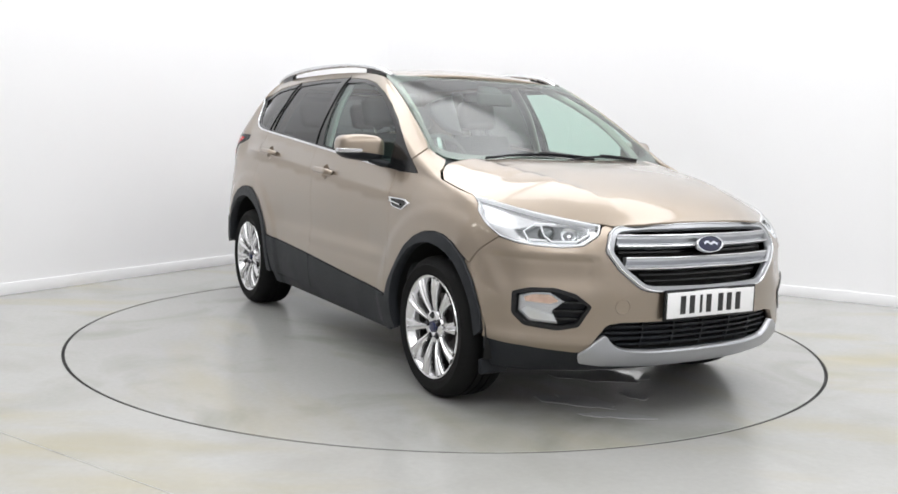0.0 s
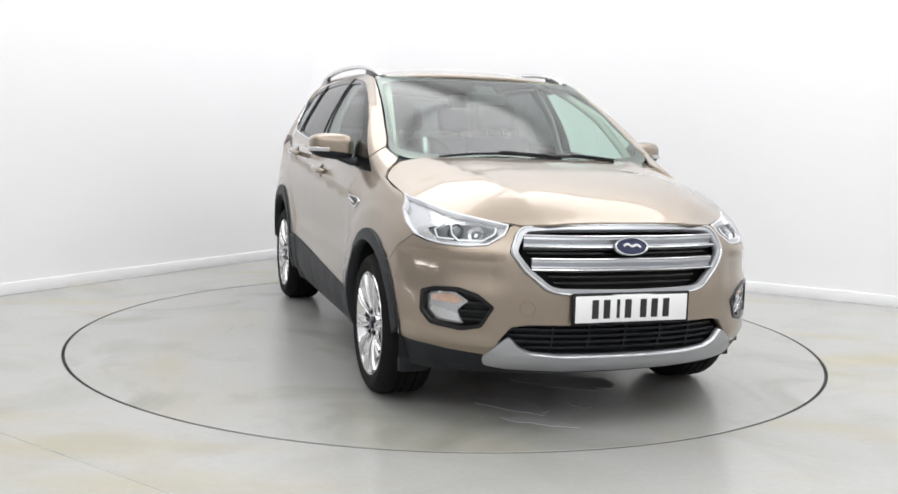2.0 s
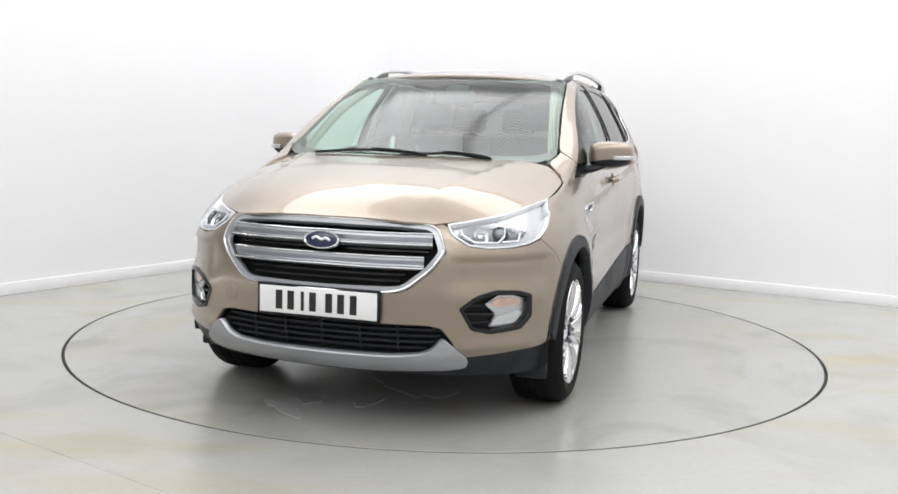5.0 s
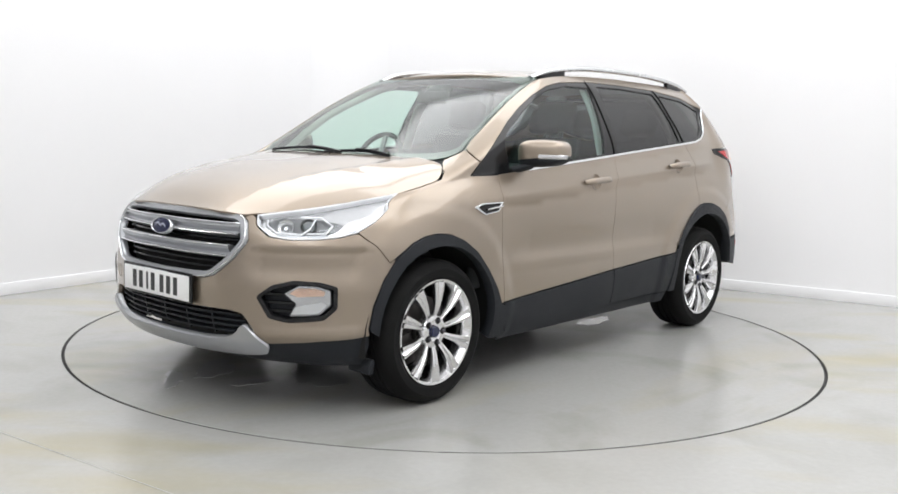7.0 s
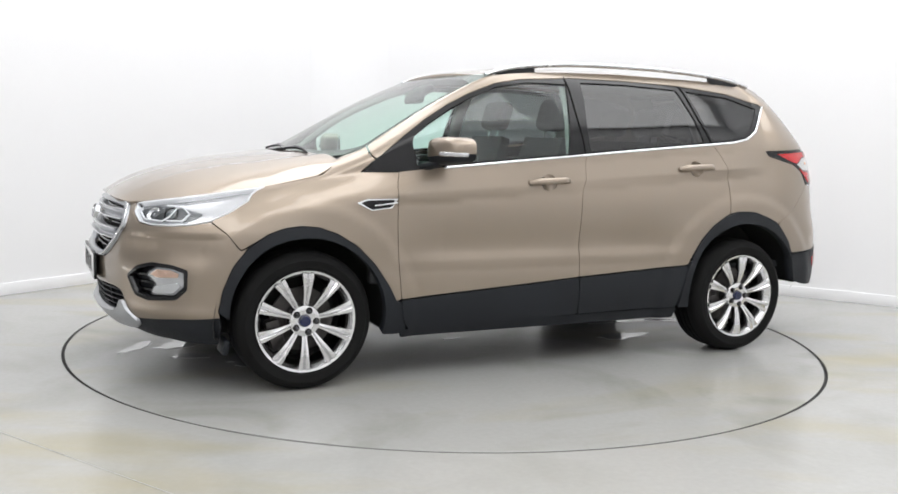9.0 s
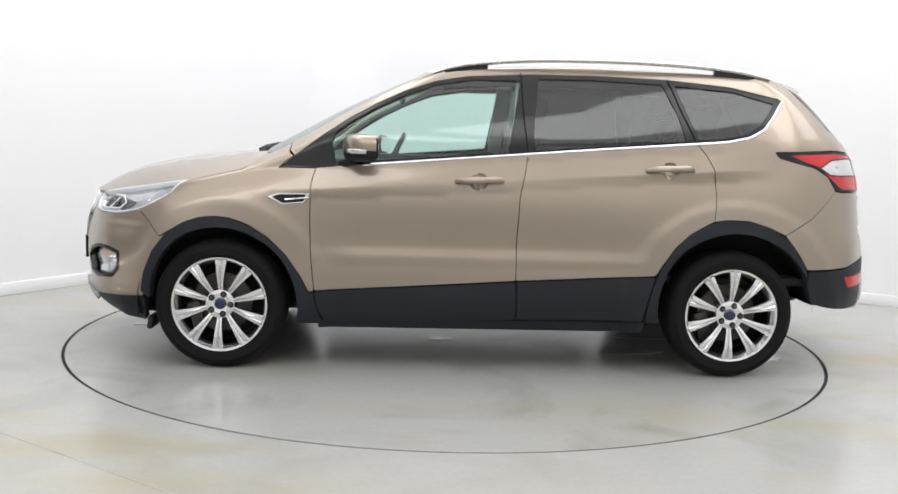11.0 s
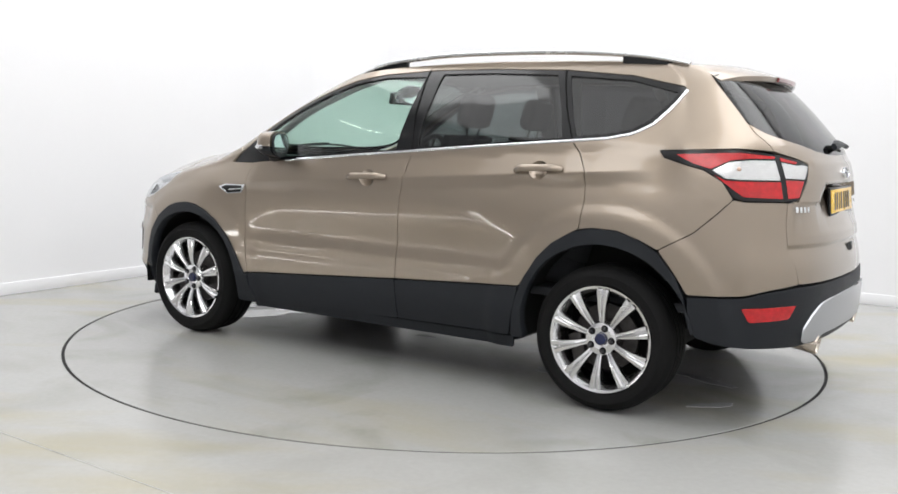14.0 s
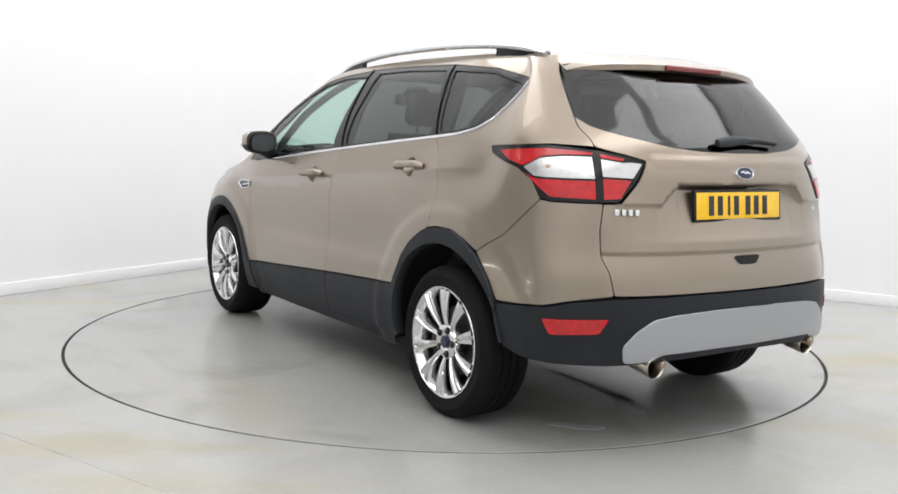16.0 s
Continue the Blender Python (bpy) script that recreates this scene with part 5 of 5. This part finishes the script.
    house = panel("headlamp", whole_skin, lamp, WHITELENS, CAR, "clear headlamp with chrome reflectors and a dark projector", lift=-.030, rim=0, step=.025, r=.006)
    both = {"L": house[0], "R": house[1]}
    panel("lamp_wall", whole_skin, lamp, GUIDE, both, "pale wall of the lamp housing", holes=([tuple(q) for q in shrunk(rounded(lamp, .006), .007)],), lift=-.002, rim=.034, step=.02, gap=.001, r=0)
    bezel = [sf(.535, .862), sf(.545, .842), sf(.60, .812), sf(.70, .803)] + X((1.93, .804), (1.85, .832), (1.81, .860), (1.88, .882), (2.0, .886))
    panel("dark_bezel", whole_skin, bezel, BEZEL, both, "dark grey lamp bezel", lift=-.022, rim=.01, step=.02)
    base = [sf(.60, .806), sf(.66, .796), sf(.74, .797)] + X((1.90, .803), (1.90, .815)) + [sf(.70, .811), sf(.61, .820)]
    panel("indicator_strip", whole_skin, base, SATIN, both, "grey indicator strip", lift=-.012, rim=.008, step=.02, r=.004)
    panel("lamp_lens", whole_skin, lamp, LENS, both, "clear headlamp lens", lift=.003, rim=.006, step=.03, r=.006)
    for s in "LR":
        f = s == "R"
        # projector
        m = at_skin(sx(1.945, .850), -.020, f)
        bm = bmesh.new()
        lathe(bm, [(.036, -.012), (.036, .006), (.031, .008), (.029, .0)], m, 28)
        part("projector_ring", bm, GLOSSBLACK, both[s], "dark projector ring")
        bm = bmesh.new()
        lathe(bm, [(.029, .0), (.024, .008), (.014, .013), (.0005, .015)], m, 28)
        part("projector_lens", bm, MIRROR_DARK, both[s], "dark glassy projector lens")
        # reflector bowl
        m = at_skin(sf(.625, .842), -.012, f)
        bm = bmesh.new()
        lathe(bm, [(.036, .0), (.032, -.006), (.022, -.012), (.010, -.016), (.008, -.008), (.0005, -.007)], m, 28)
        part("reflector_bowl", bm, CHROME, both[s], "chrome reflector bowl")
    drl = [sf(.545, .868), sf(.555, .846), sf(.605, .816), sf(.69, .812), sf(.705, .835), sf(.70, .872)]
    strip("light_guide", drl, oval(.0042, .003, 8), GUIDE, both, "white light guide", lift=-.008, smooth=False)
    drl2 = X((1.965, .815), (1.90, .817), (1.865, .85), (1.885, .882), (1.95, .884))
    strip("light_guide", drl2, oval(.0042, .003, 8), GUIDE, both, "white light guide", lift=-.008, smooth=False)


MIRROR_DARK = mat("dark_projector_glass", (.06, .075, .08), .03, coat=1.0, vary=.05, rough_vary=.0)
GUIDE = mat("white_light_guide", (.85, .86, .88), .25, coat=.5, vary=.03)
front_face()


def side_trim():
    # wing vents
    out = X((1.100, .906), (1.045, .923), (.885, .925), (.90, .905), (.915, .880), (1.025, .868))
    inn = X((1.080, .905), (1.042, .917), (.905, .920), (.908, .902), (.922, .884), (1.022, .873))
    v = panel("wing_vent", whole_skin, out, CHROME, CAR, "chrome-edged black wing vent", holes=(inn,), lift=.006, rim=.01, step=.02, r=.006, gap=.0)
    both = {"L": v[0], "R": v[1]}
    panel("vent_mesh", whole_skin, inn, GLOSSBLACK, both, "black vent mesh", lift=.001, rim=0, step=.02, gap=-.003)
    strip("vent_bar", X((1.01, .893), (.95, .900), (.888, .907)), oval(.005, .004, 8), CHROME, both, "chrome bar", lift=.006, n=12)
    # door handles over their cups
    for x0, x1, z0, z1 in ((.138, -.109, 1.003, 1.014), (-.862, -1.107, 1.086, 1.097)):
        for s in "LR":
            f = s == "R"
            k = np.array((1, -1 if f else 1, 1))
            t = np.linspace(0, 1, 17)
            p, n = whole_skin([sx(x0 + (x1 - x0) * q, z0 + (z1 - z0) * q) for q in t])
            lift = .004 + .032 * np.clip(np.sin(np.pi * t) * 2.2, 0, 1)
            bm = bmesh.new()
            tube(bm, (p + n * lift[:, None]) * k, lambda q: oval(.017 * (.72 + .28 * min(1, 5 * min(q, 1 - q) + .2)), .009, 12), ups=n * k)
            h = part("door_handle", bm, PAINT, CAR, "bronze painted pull handle", sharp=50)
    # door mirrors
    for s in (1, -1):
        k = Matrix.Diagonal((1, s, 1, 1))

        def shell(zlo, zhi, name, material, label, parent, grow=1.0):
            bm = bmesh.new()
            nu, nv = 36, 14
            rows = []
            for j in range(nv + 1):
                z = zlo + (zhi - zlo) * j / nv
                q = (z - 1.168) / .070
                w = max(1 - abs(q) ** 3.4, 0.0) ** .34
                row = []
                for i in range(nu):
                    a = 2 * math.pi * i / nu
                    ca, sa = math.cos(a), math.sin(a)
                    ex, ey = math.copysign(abs(ca) ** .72, ca), math.copysign(abs(sa) ** .62, sa)
                    x = .625 + (.078 * ex * w * grow if ca > 0 else -.046 * min(abs(ex) * 2.2, 1)) - .33 * .114 * ey * w * grow
                    y = .957 + .114 * ey * w * grow
                    zz = z + .012 * (y - .95) / .1 * (1 if q < 0 else 0)
                    row.append(bm.verts.new(k @ Vector((x, y, zz))))
                rows.append(row)
            for a_, b_ in zip(rows, rows[1:]):
                for i in range(nu):
                    bm.faces.new((a_[i], a_[(i + 1) % nu], b_[(i + 1) % nu], b_[i]))
            bm.faces.new(rows[0])
            bm.faces.new(rows[-1])
            return part(name, bm, material, parent, label, sharp=60)
        cap = shell(1.142, 1.2375, "door_mirror", PAINT, "bronze capped door mirror with a black base", CAR)
        shell(1.0985, 1.1405, "mirror_base", CLAD, "black mirror base", cap, .99)
        bm = bmesh.new()
        tube(bm, [k @ Vector(c) for c in ((.74, .79, 1.075), (.70, .86, 1.09), (.66, .91, 1.110))], oval(.035, .022, 12))
        part("mirror_arm", bm, CLAD, cap, "black mirror arm")
        bm = bmesh.new()
        flat_shape(bm, [(.100 * math.copysign(abs(math.cos(a)) ** .7, math.cos(a)), .060 * math.copysign(abs(math.sin(a)) ** .7, math.sin(a))) for a in np.linspace(0, 2 * math.pi, 32)[:-1]],
                   k @ pose(.574, .957, 1.168, 0, 0, 18.3) @ Matrix(((0, 0, -1), (1, 0, 0), (0, 1, 0))).to_4x4(), .010)
        part("mirror_rim", bm, CLAD, cap, "black mirror rim")
        bm = bmesh.new()
        flat_shape(bm, [(.090 * math.copysign(abs(math.cos(a)) ** .7, math.cos(a)), .052 * math.copysign(abs(math.sin(a)) ** .7, math.sin(a))) for a in np.linspace(0, 2 * math.pi, 32)[:-1]],
                   k @ pose(.564, .957, 1.170, 0, 0, 18.3) @ Matrix(((0, 0, -1), (1, 0, 0), (0, 1, 0))).to_4x4(), .003)
        part("mirror_glass", bm, MIRROR, cap, "mirror glass")
        bm = bmesh.new()
        tube(bm, [k @ Vector((.622 + .083 * math.cos(q) ** .72 - .039 * math.sin(q) ** .62, .957 + .118 * math.sin(q) ** .62, 1.151)) for q in np.linspace(.05, 1.53, 16)], oval(.006, .011, 8))
        part("mirror_indicator", bm, WHITELENS, cap, "clear indicator strip")
        # roof rails
        pts = curve([(.265, s * .585, 1.577), (.14, s * .595, 1.615), (0, s * .60, 1.638), (-.25, s * .603, 1.660), (-.55, s * .603, 1.668), (-.9, s * .602, 1.667), (-1.2, s * .597, 1.654), (-1.42, s * .588, 1.632), (-1.585, s * .575, 1.600)], 60)
        bm = bmesh.new()
        tube(bm, pts, lambda q: [(a * 1.0, b * (1 if .08 < q < .92 else .75)) for a, b in oval(.021, .015, 14)])
        rail = part("roof_rail", bm, RAIL, CAR, "silver roof rail on black feet", sharp=60)
        for a, b in ((.20, -.03), (-1.27, -1.50)):
            bm = bmesh.new()
            foot = []
            for q in np.linspace(0, 1, 9):
                x = a + (b - a) * q
                i = int(np.argmin(np.abs(pts[:, 0] - x)))
                top = pts[i, 2] - .008
                bot = float(roof_z(np.array([x]), np.array([.585]))[0]) - .012
                foot.append([bm.verts.new((x, s * (pts[i, 1] * s + d), z)) for d, z in ((-.012, bot), (.014, bot - .006), (.014, top), (-.012, top))])
            for u, v_ in zip(foot, foot[1:]):
                for i in range(4):
                    bm.faces.new((u[i], u[(i + 1) % 4], v_[(i + 1) % 4], v_[i]))
            bm.faces.new(foot[0])
            bm.faces.new(foot[-1])
            part("rail_foot", bm, GLOSSBLACK, rail, "black rail foot")
        # mud flap before the front wheel
        bm = bmesh.new()
        box(bm, (.03, .14, .07), k @ pose(1.715, .79, .225, 0, -8, 0), .01)
        part("air_flap", bm, CLAD, CAR, "black rubber air flap")
    # wipers at the foot of the windscreen
    for y0, y1, zz in ((-.52, .12, 1.128), (-.06, .44, 1.122)):
        pts = []
        for q in np.linspace(0, 1, 15):
            y = y0 + (y1 - y0) * q
            a, z = sf_up(abs(y), zz + .022 * math.sin(math.pi * q))
            pts.append((math.copysign(a, y), z))
        p, n = whole_skin(pts)
        bm = bmesh.new()
        tube(bm, p + n * .010, oval(.006, .007, 8), ups=n)
        wp = part("windscreen_wiper", bm, CLAD, CAR, "black windscreen wiper")
        bm = bmesh.new()
        tube(bm, (p + n * .020)[7:], lambda q: oval(.007 - .003 * q, .005, 8), ups=n[7:])
        part("wiper_arm", bm, GLOSSBLACK, wp, "black wiper arm")
    # black cowl under the windscreen
    cowl = nose([(0, 1.120), sf_up(.30, 1.123), sf_up(.55, 1.132), sf_up(.70, 1.14), sf_up(.725, 1.10), sf_up(.5, 1.07), (0, 1.07)])
    panel("cowl", whole_skin, cowl, CLAD, CAR, "black plastic cowl under the windscreen", sides="M", lift=-.012, rim=0, step=.05)


RAIL = mat("satin_aluminium_rail", (.66, .67, .68), .24, .9, .3, vary=.04, scale=25)
side_trim()


def rear_face():
    plate(Matrix.Translation((-2.176, .01, .992)) @ Matrix(((0, 0, -1), (-1, 0, 0), (0, 1, 0))).to_4x4() @ pose(0, 0, 0, -5), PLATEYELLOW, CAR, "yellow rear number plate with plain black bars", .258, .054)
    badge(at_skin((ARC, 1.122), .003), .056, .026, CAR)
    # model name and trim badge as plain chrome bars
    for a, w, s in ((.628, .018, 1), (.603, .016, 1), (.578, .016, 1), (.552, .016, 1), (.545, .012, -1), (.522, .012, -1)):
        m = at_skin(sr(a, .968), .002, s < 0)
        bm = bmesh.new()
        box(bm, (w, .024 if s > 0 else .016, .003), m, .001)
        part("lettering_bar", bm, CHROME, CAR, "small plain chrome bar")
    # tailgate grip: a flat near-black patch stands in for the hollow's shade
    grip = tail([sr(0, .795), sr(.055, .795), sr(.085, .79), sr(.055, .755), sr(0, .752)])
    panel("grip_shade", whole_skin, grip, DARK, CAR, "near-black patch for the shade in the tailgate grip", sides="M", lift=-.004, rim=0, step=.02)
    # rear wiper
    p, n = whole_skin([sr(.13, 1.232), sr(.08, 1.236), sr(.03, 1.243), (ARC + .03, 1.246), (ARC + .10, 1.243), (ARC + .17, 1.238), (ARC + .24, 1.232)])
    bm = bmesh.new()
    tube(bm, p + n * .022, lambda q: oval(.008 + .020 * math.sin(math.pi * min(q * 1.15 + .12, 1)) ** .8 * (1 - .6 * q), .012, 10), ups=n)
    w = part("rear_wiper", bm, CLAD, CAR, "black rear wiper")
    # exhaust pipes
    for s in (1, -1):
        m = pose(-2.055, s * .475, .388, 0, -97, 0)
        bm = bmesh.new()
        lathe(bm, [(.042, 0), (.046, .10), (.049, .150), (.047, .154), (.043, .148), (.040, .03), (.0005, .03)], m, 28)
        part("exhaust_pipe", bm, PIPE, CAR, "steel exhaust tailpipe", sharp=40)
    bm = bmesh.new()
    box(bm, (.24, .5, .14), pose(-1.88, 0, .38), .05, 4)
    part("silencer", bm, CLAD, CAR, "dark exhaust silencer")


rear_face()


def cabin():
    """What shows through the windows: lining, dashboard, wheel, seats."""
    ro = [(.30, 0), (.28, .45), (.1, .55), (-.6, .57), (-1.2, .56), (-1.58, .50), (-1.64, 0)]
    panel("headlining", roof_skin, level(ro), LINING, CAR, "light grey headlining", sides="M", step=.08, lift=-.035, rim=0)
    # inner pillars
    for s in (1, -1):
        for row, w in (([(.98, .70, 1.10), (.68, .645, 1.33), (.38, .585, 1.48), (.18, .54, 1.555)], .026), ([(-.20, .80, 1.14), (-.22, .72, 1.38), (-.24, .60, 1.57)], .05), ([(-1.10, .78, 1.2), (-1.06, .69, 1.4), (-1.0, .60, 1.56)], .045), ([(-1.80, .68, 1.24), (-1.72, .60, 1.42), (-1.60, .52, 1.56)], .08)):
            bm = bmesh.new()
            tube(bm, curve([(x, s * y, z) for x, y, z in row], 14), oval(w, .02, 10))
            part("pillar_trim", bm, LINING, CAR, "light grey pillar trim")
    # door cards close the sides under the windows
    for s in (1, -1):
        bm = bmesh.new()
        box(bm, (1.72, .06, .62), pose(.14, s * .80, .80), .02)
        box(bm, (.60, .06, .30), pose(-1.0, s * .80, .96), .02)
        part("door_card", bm, DASH, CAR, "dark door card")
    bm = bmesh.new()
    rows = []
    for x, z in ((1.22, 1.06), (1.05, 1.085), (.86, 1.10), (.74, 1.09), (.68, 1.03), (.70, .85), (.72, .60)):
        rows.append([bm.verts.new((x - .10 * (abs(y) / .72) ** 2, y, z + (.035 * math.exp(-((y + .37) / .16) ** 2) if .7 < x < .95 else 0))) for y in np.linspace(-.74, .74, 25)])
    for a, b in zip(rows, rows[1:]):
        for k in range(24):
            bm.faces.new((a[k], a[k + 1], b[k + 1], b[k]))
    part("dashboard", bm, DASH, CAR, "soft black dashboard", sharp=60)
    m = pose(.50, -.37, 1.07, 0, 66, 0)
    bm = bmesh.new()
    lathe(bm, [(.185 + .016 * math.cos(t), .016 * math.sin(t)) for t in np.linspace(0, 2 * math.pi, 12)[:-1]], m, 40, close=True)
    st = part("steering_wheel", bm, DASH, CAR, "black leather steering wheel")
    bm = bmesh.new()
    box(bm, (.13, .15, .05), m, .02)
    part("wheel_boss", bm, DASH, st, "wheel boss")
    for a in (90, -90, 180):
        bm = bmesh.new()
        box(bm, (.13, .03, .02), m @ pose(0, 0, 0, 0, 0, a) @ pose(.12, 0, 0), .006)
        part("wheel_spoke", bm, SATIN, st, "silver wheel spoke")
    bm = bmesh.new()
    box(bm, (.03, .24, .075), pose(.43, .01, 1.462, 0, -12, 0), .014, 3)
    mi = part("rear_view_mirror", bm, DASH, CAR, "black rear-view mirror")
    bm = bmesh.new()
    box(bm, (.10, .14, .05), pose(.375, .01, 1.505, 0, 25, 0), .02, 3)
    part("sensor_housing", bm, DASH, mi, "black sensor housing")
    bm = bmesh.new()
    box(bm, (.012, .20, .05), pose(.413, .01, 1.460, 0, -12, 0), .004)
    part("mirror_glass", bm, MIRROR, mi, "mirror glass")

    def seat(x, y, lean=16):
        bm = bmesh.new()
        box(bm, (.50, .50, .17), pose(x + .20, y, .62, 0, -6, 0), .06, 4)
        st = part("seat", bm, SEAT, CAR, "dark grey cloth seat with headrest", sharp=60)
        back = pose(x, y, .66, 0, -lean, 0)
        bm = bmesh.new()
        rows = []
        for q in np.linspace(0, 1, 12):
            z = .60 * q
            w = .25 - .05 * max(q - .55, 0) ** 1.2 * 2.0
            t = .075 - .035 * q
            rows.append([bm.verts.new(back @ Vector((t * math.copysign(abs(math.cos(a)) ** .5, math.cos(a)) + .035 * abs(math.sin(a)) ** 4, w * math.copysign(abs(math.sin(a)) ** .5, math.sin(a)), z))) for a in np.linspace(0, 2 * math.pi, 29)[:-1]])
        for a, b in zip(rows, rows[1:]):
            for k in range(28):
                bm.faces.new((a[k], a[(k + 1) % 28], b[(k + 1) % 28], b[k]))
        bm.faces.new(rows[0])
        bm.faces.new(rows[-1])
        part("backrest", bm, SEAT, st, "padded backrest", sharp=60)
        bm = bmesh.new()
        box(bm, (.10, .27, .19), back @ pose(.02, 0, .745), .045, 4)
        part("headrest", bm, SEAT, st, "padded headrest", sharp=60)
        for d in (-.06, .06):
            bm = bmesh.new()
            tube(bm, [back @ Vector((.01, d, .58)), back @ Vector((.01, d, .68))], oval(.007, .007, 8), ups=[(1, 0, 0)] * 2)
            part("headrest_post", bm, CHROME, st, "chrome post")

    seat(-.14, .36)
    seat(-.14, -.36)
    for y in (.40, 0, -.40):
        seat(-1.06, y, 20)
    bm = bmesh.new()
    box(bm, (2.7, 1.5, .04), pose(-.55, 0, .50), .01)
    part("cabin_floor", bm, SEAT, CAR, "dark cabin carpet")


cabin()


# ---- water puddles on the turntable under the car, pale for the wall they reflect ----
def puddle(x, y, a, b, turn, seed):
    rnd = random.Random(seed)
    ph = [rnd.uniform(0, 6.28) for _ in range(4)]
    bm = bmesh.new()
    c, s = math.cos(radians(turn)), math.sin(radians(turn))
    ring = []
    for k in range(48):
        t = 2 * math.pi * k / 48
        r = 1 + .22 * math.sin(2 * t + ph[0]) + .14 * math.sin(3 * t + ph[1]) + .08 * math.sin(7 * t + ph[2]) + .05 * math.sin(11 * t + ph[3])
        u, v = a * r * math.cos(t), b * r * math.sin(t)
        ring.append((x - .1266 + c * u - s * v, y + .1009 + s * u + c * v))
    top = [bm.verts.new((p[0], p[1], .0012)) for p in ring]
    low = [bm.verts.new((p[0], p[1], -.0009)) for p in ring]
    bm.faces.new(top)
    for k in range(48):
        bm.faces.new((low[k], low[(k + 1) % 48], top[(k + 1) % 48], top[k]))
    part("pale_puddle", bm, WATER, TURNTABLE, "water puddle on the turntable, coloured pale for the wall it reflects", sharp=30)


for i, row in enumerate(((-.93, .33, .17, .08, 15), (-1.32, -.06, .29, .035, -3), (.17, .07, .07, .028, 20), (1.40, .13, .24, .13, 50), (1.98, -.28, .14, .05, 60), (-1.58, .0, .15, .05, -20), (1.72, -.30, .20, .08, 30), (-1.75, .45, .10, .04, 50), (1.74, .03, .10, .05, 0))):
    puddle(*row, 40 + i)


# ---- what moves: the turntable carries the car round ----
TURN = [(0.0, -59.45), (.25, -59.56), (.5, -60.05), (.75, -60.92), (1.0, -62.21), (1.5, -65.85), (2.0, -71.28), (2.5, -77.2), (3.0, -83.2), (3.5, -89.2), (4.0, -95.2), (4.5, -101.2), (5.0, -107.16),
        (5.5, -113.13), (6.0, -119.09), (6.5, -125.03), (7.0, -130.96), (7.5, -136.8), (8.0, -142.75), (8.5, -148.6), (9.0, -154.55), (9.5, -160.31), (10.0, -166.12),
        (10.5, -171.92), (11.0, -177.72), (11.5, -183.5), (12.0, -189.3), (12.5, -195.0), (13.0, -200.9), (13.5, -206.66), (14.0, -212.5), (14.5, -218.3), (15.0, -224.25), (15.5, -230.12), (16.0, -236.1)]
CAR_AT = pose(-.1266, .1009, 0)


def motions():
    walk(CAR, [(t, pose(0, 0, 0, 0, 0, a) @ CAR_AT) for t, a in TURN])
    walk(TURNTABLE, [(t, pose(0, 0, 0, 0, 0, a)) for t, a in TURN])


motions()
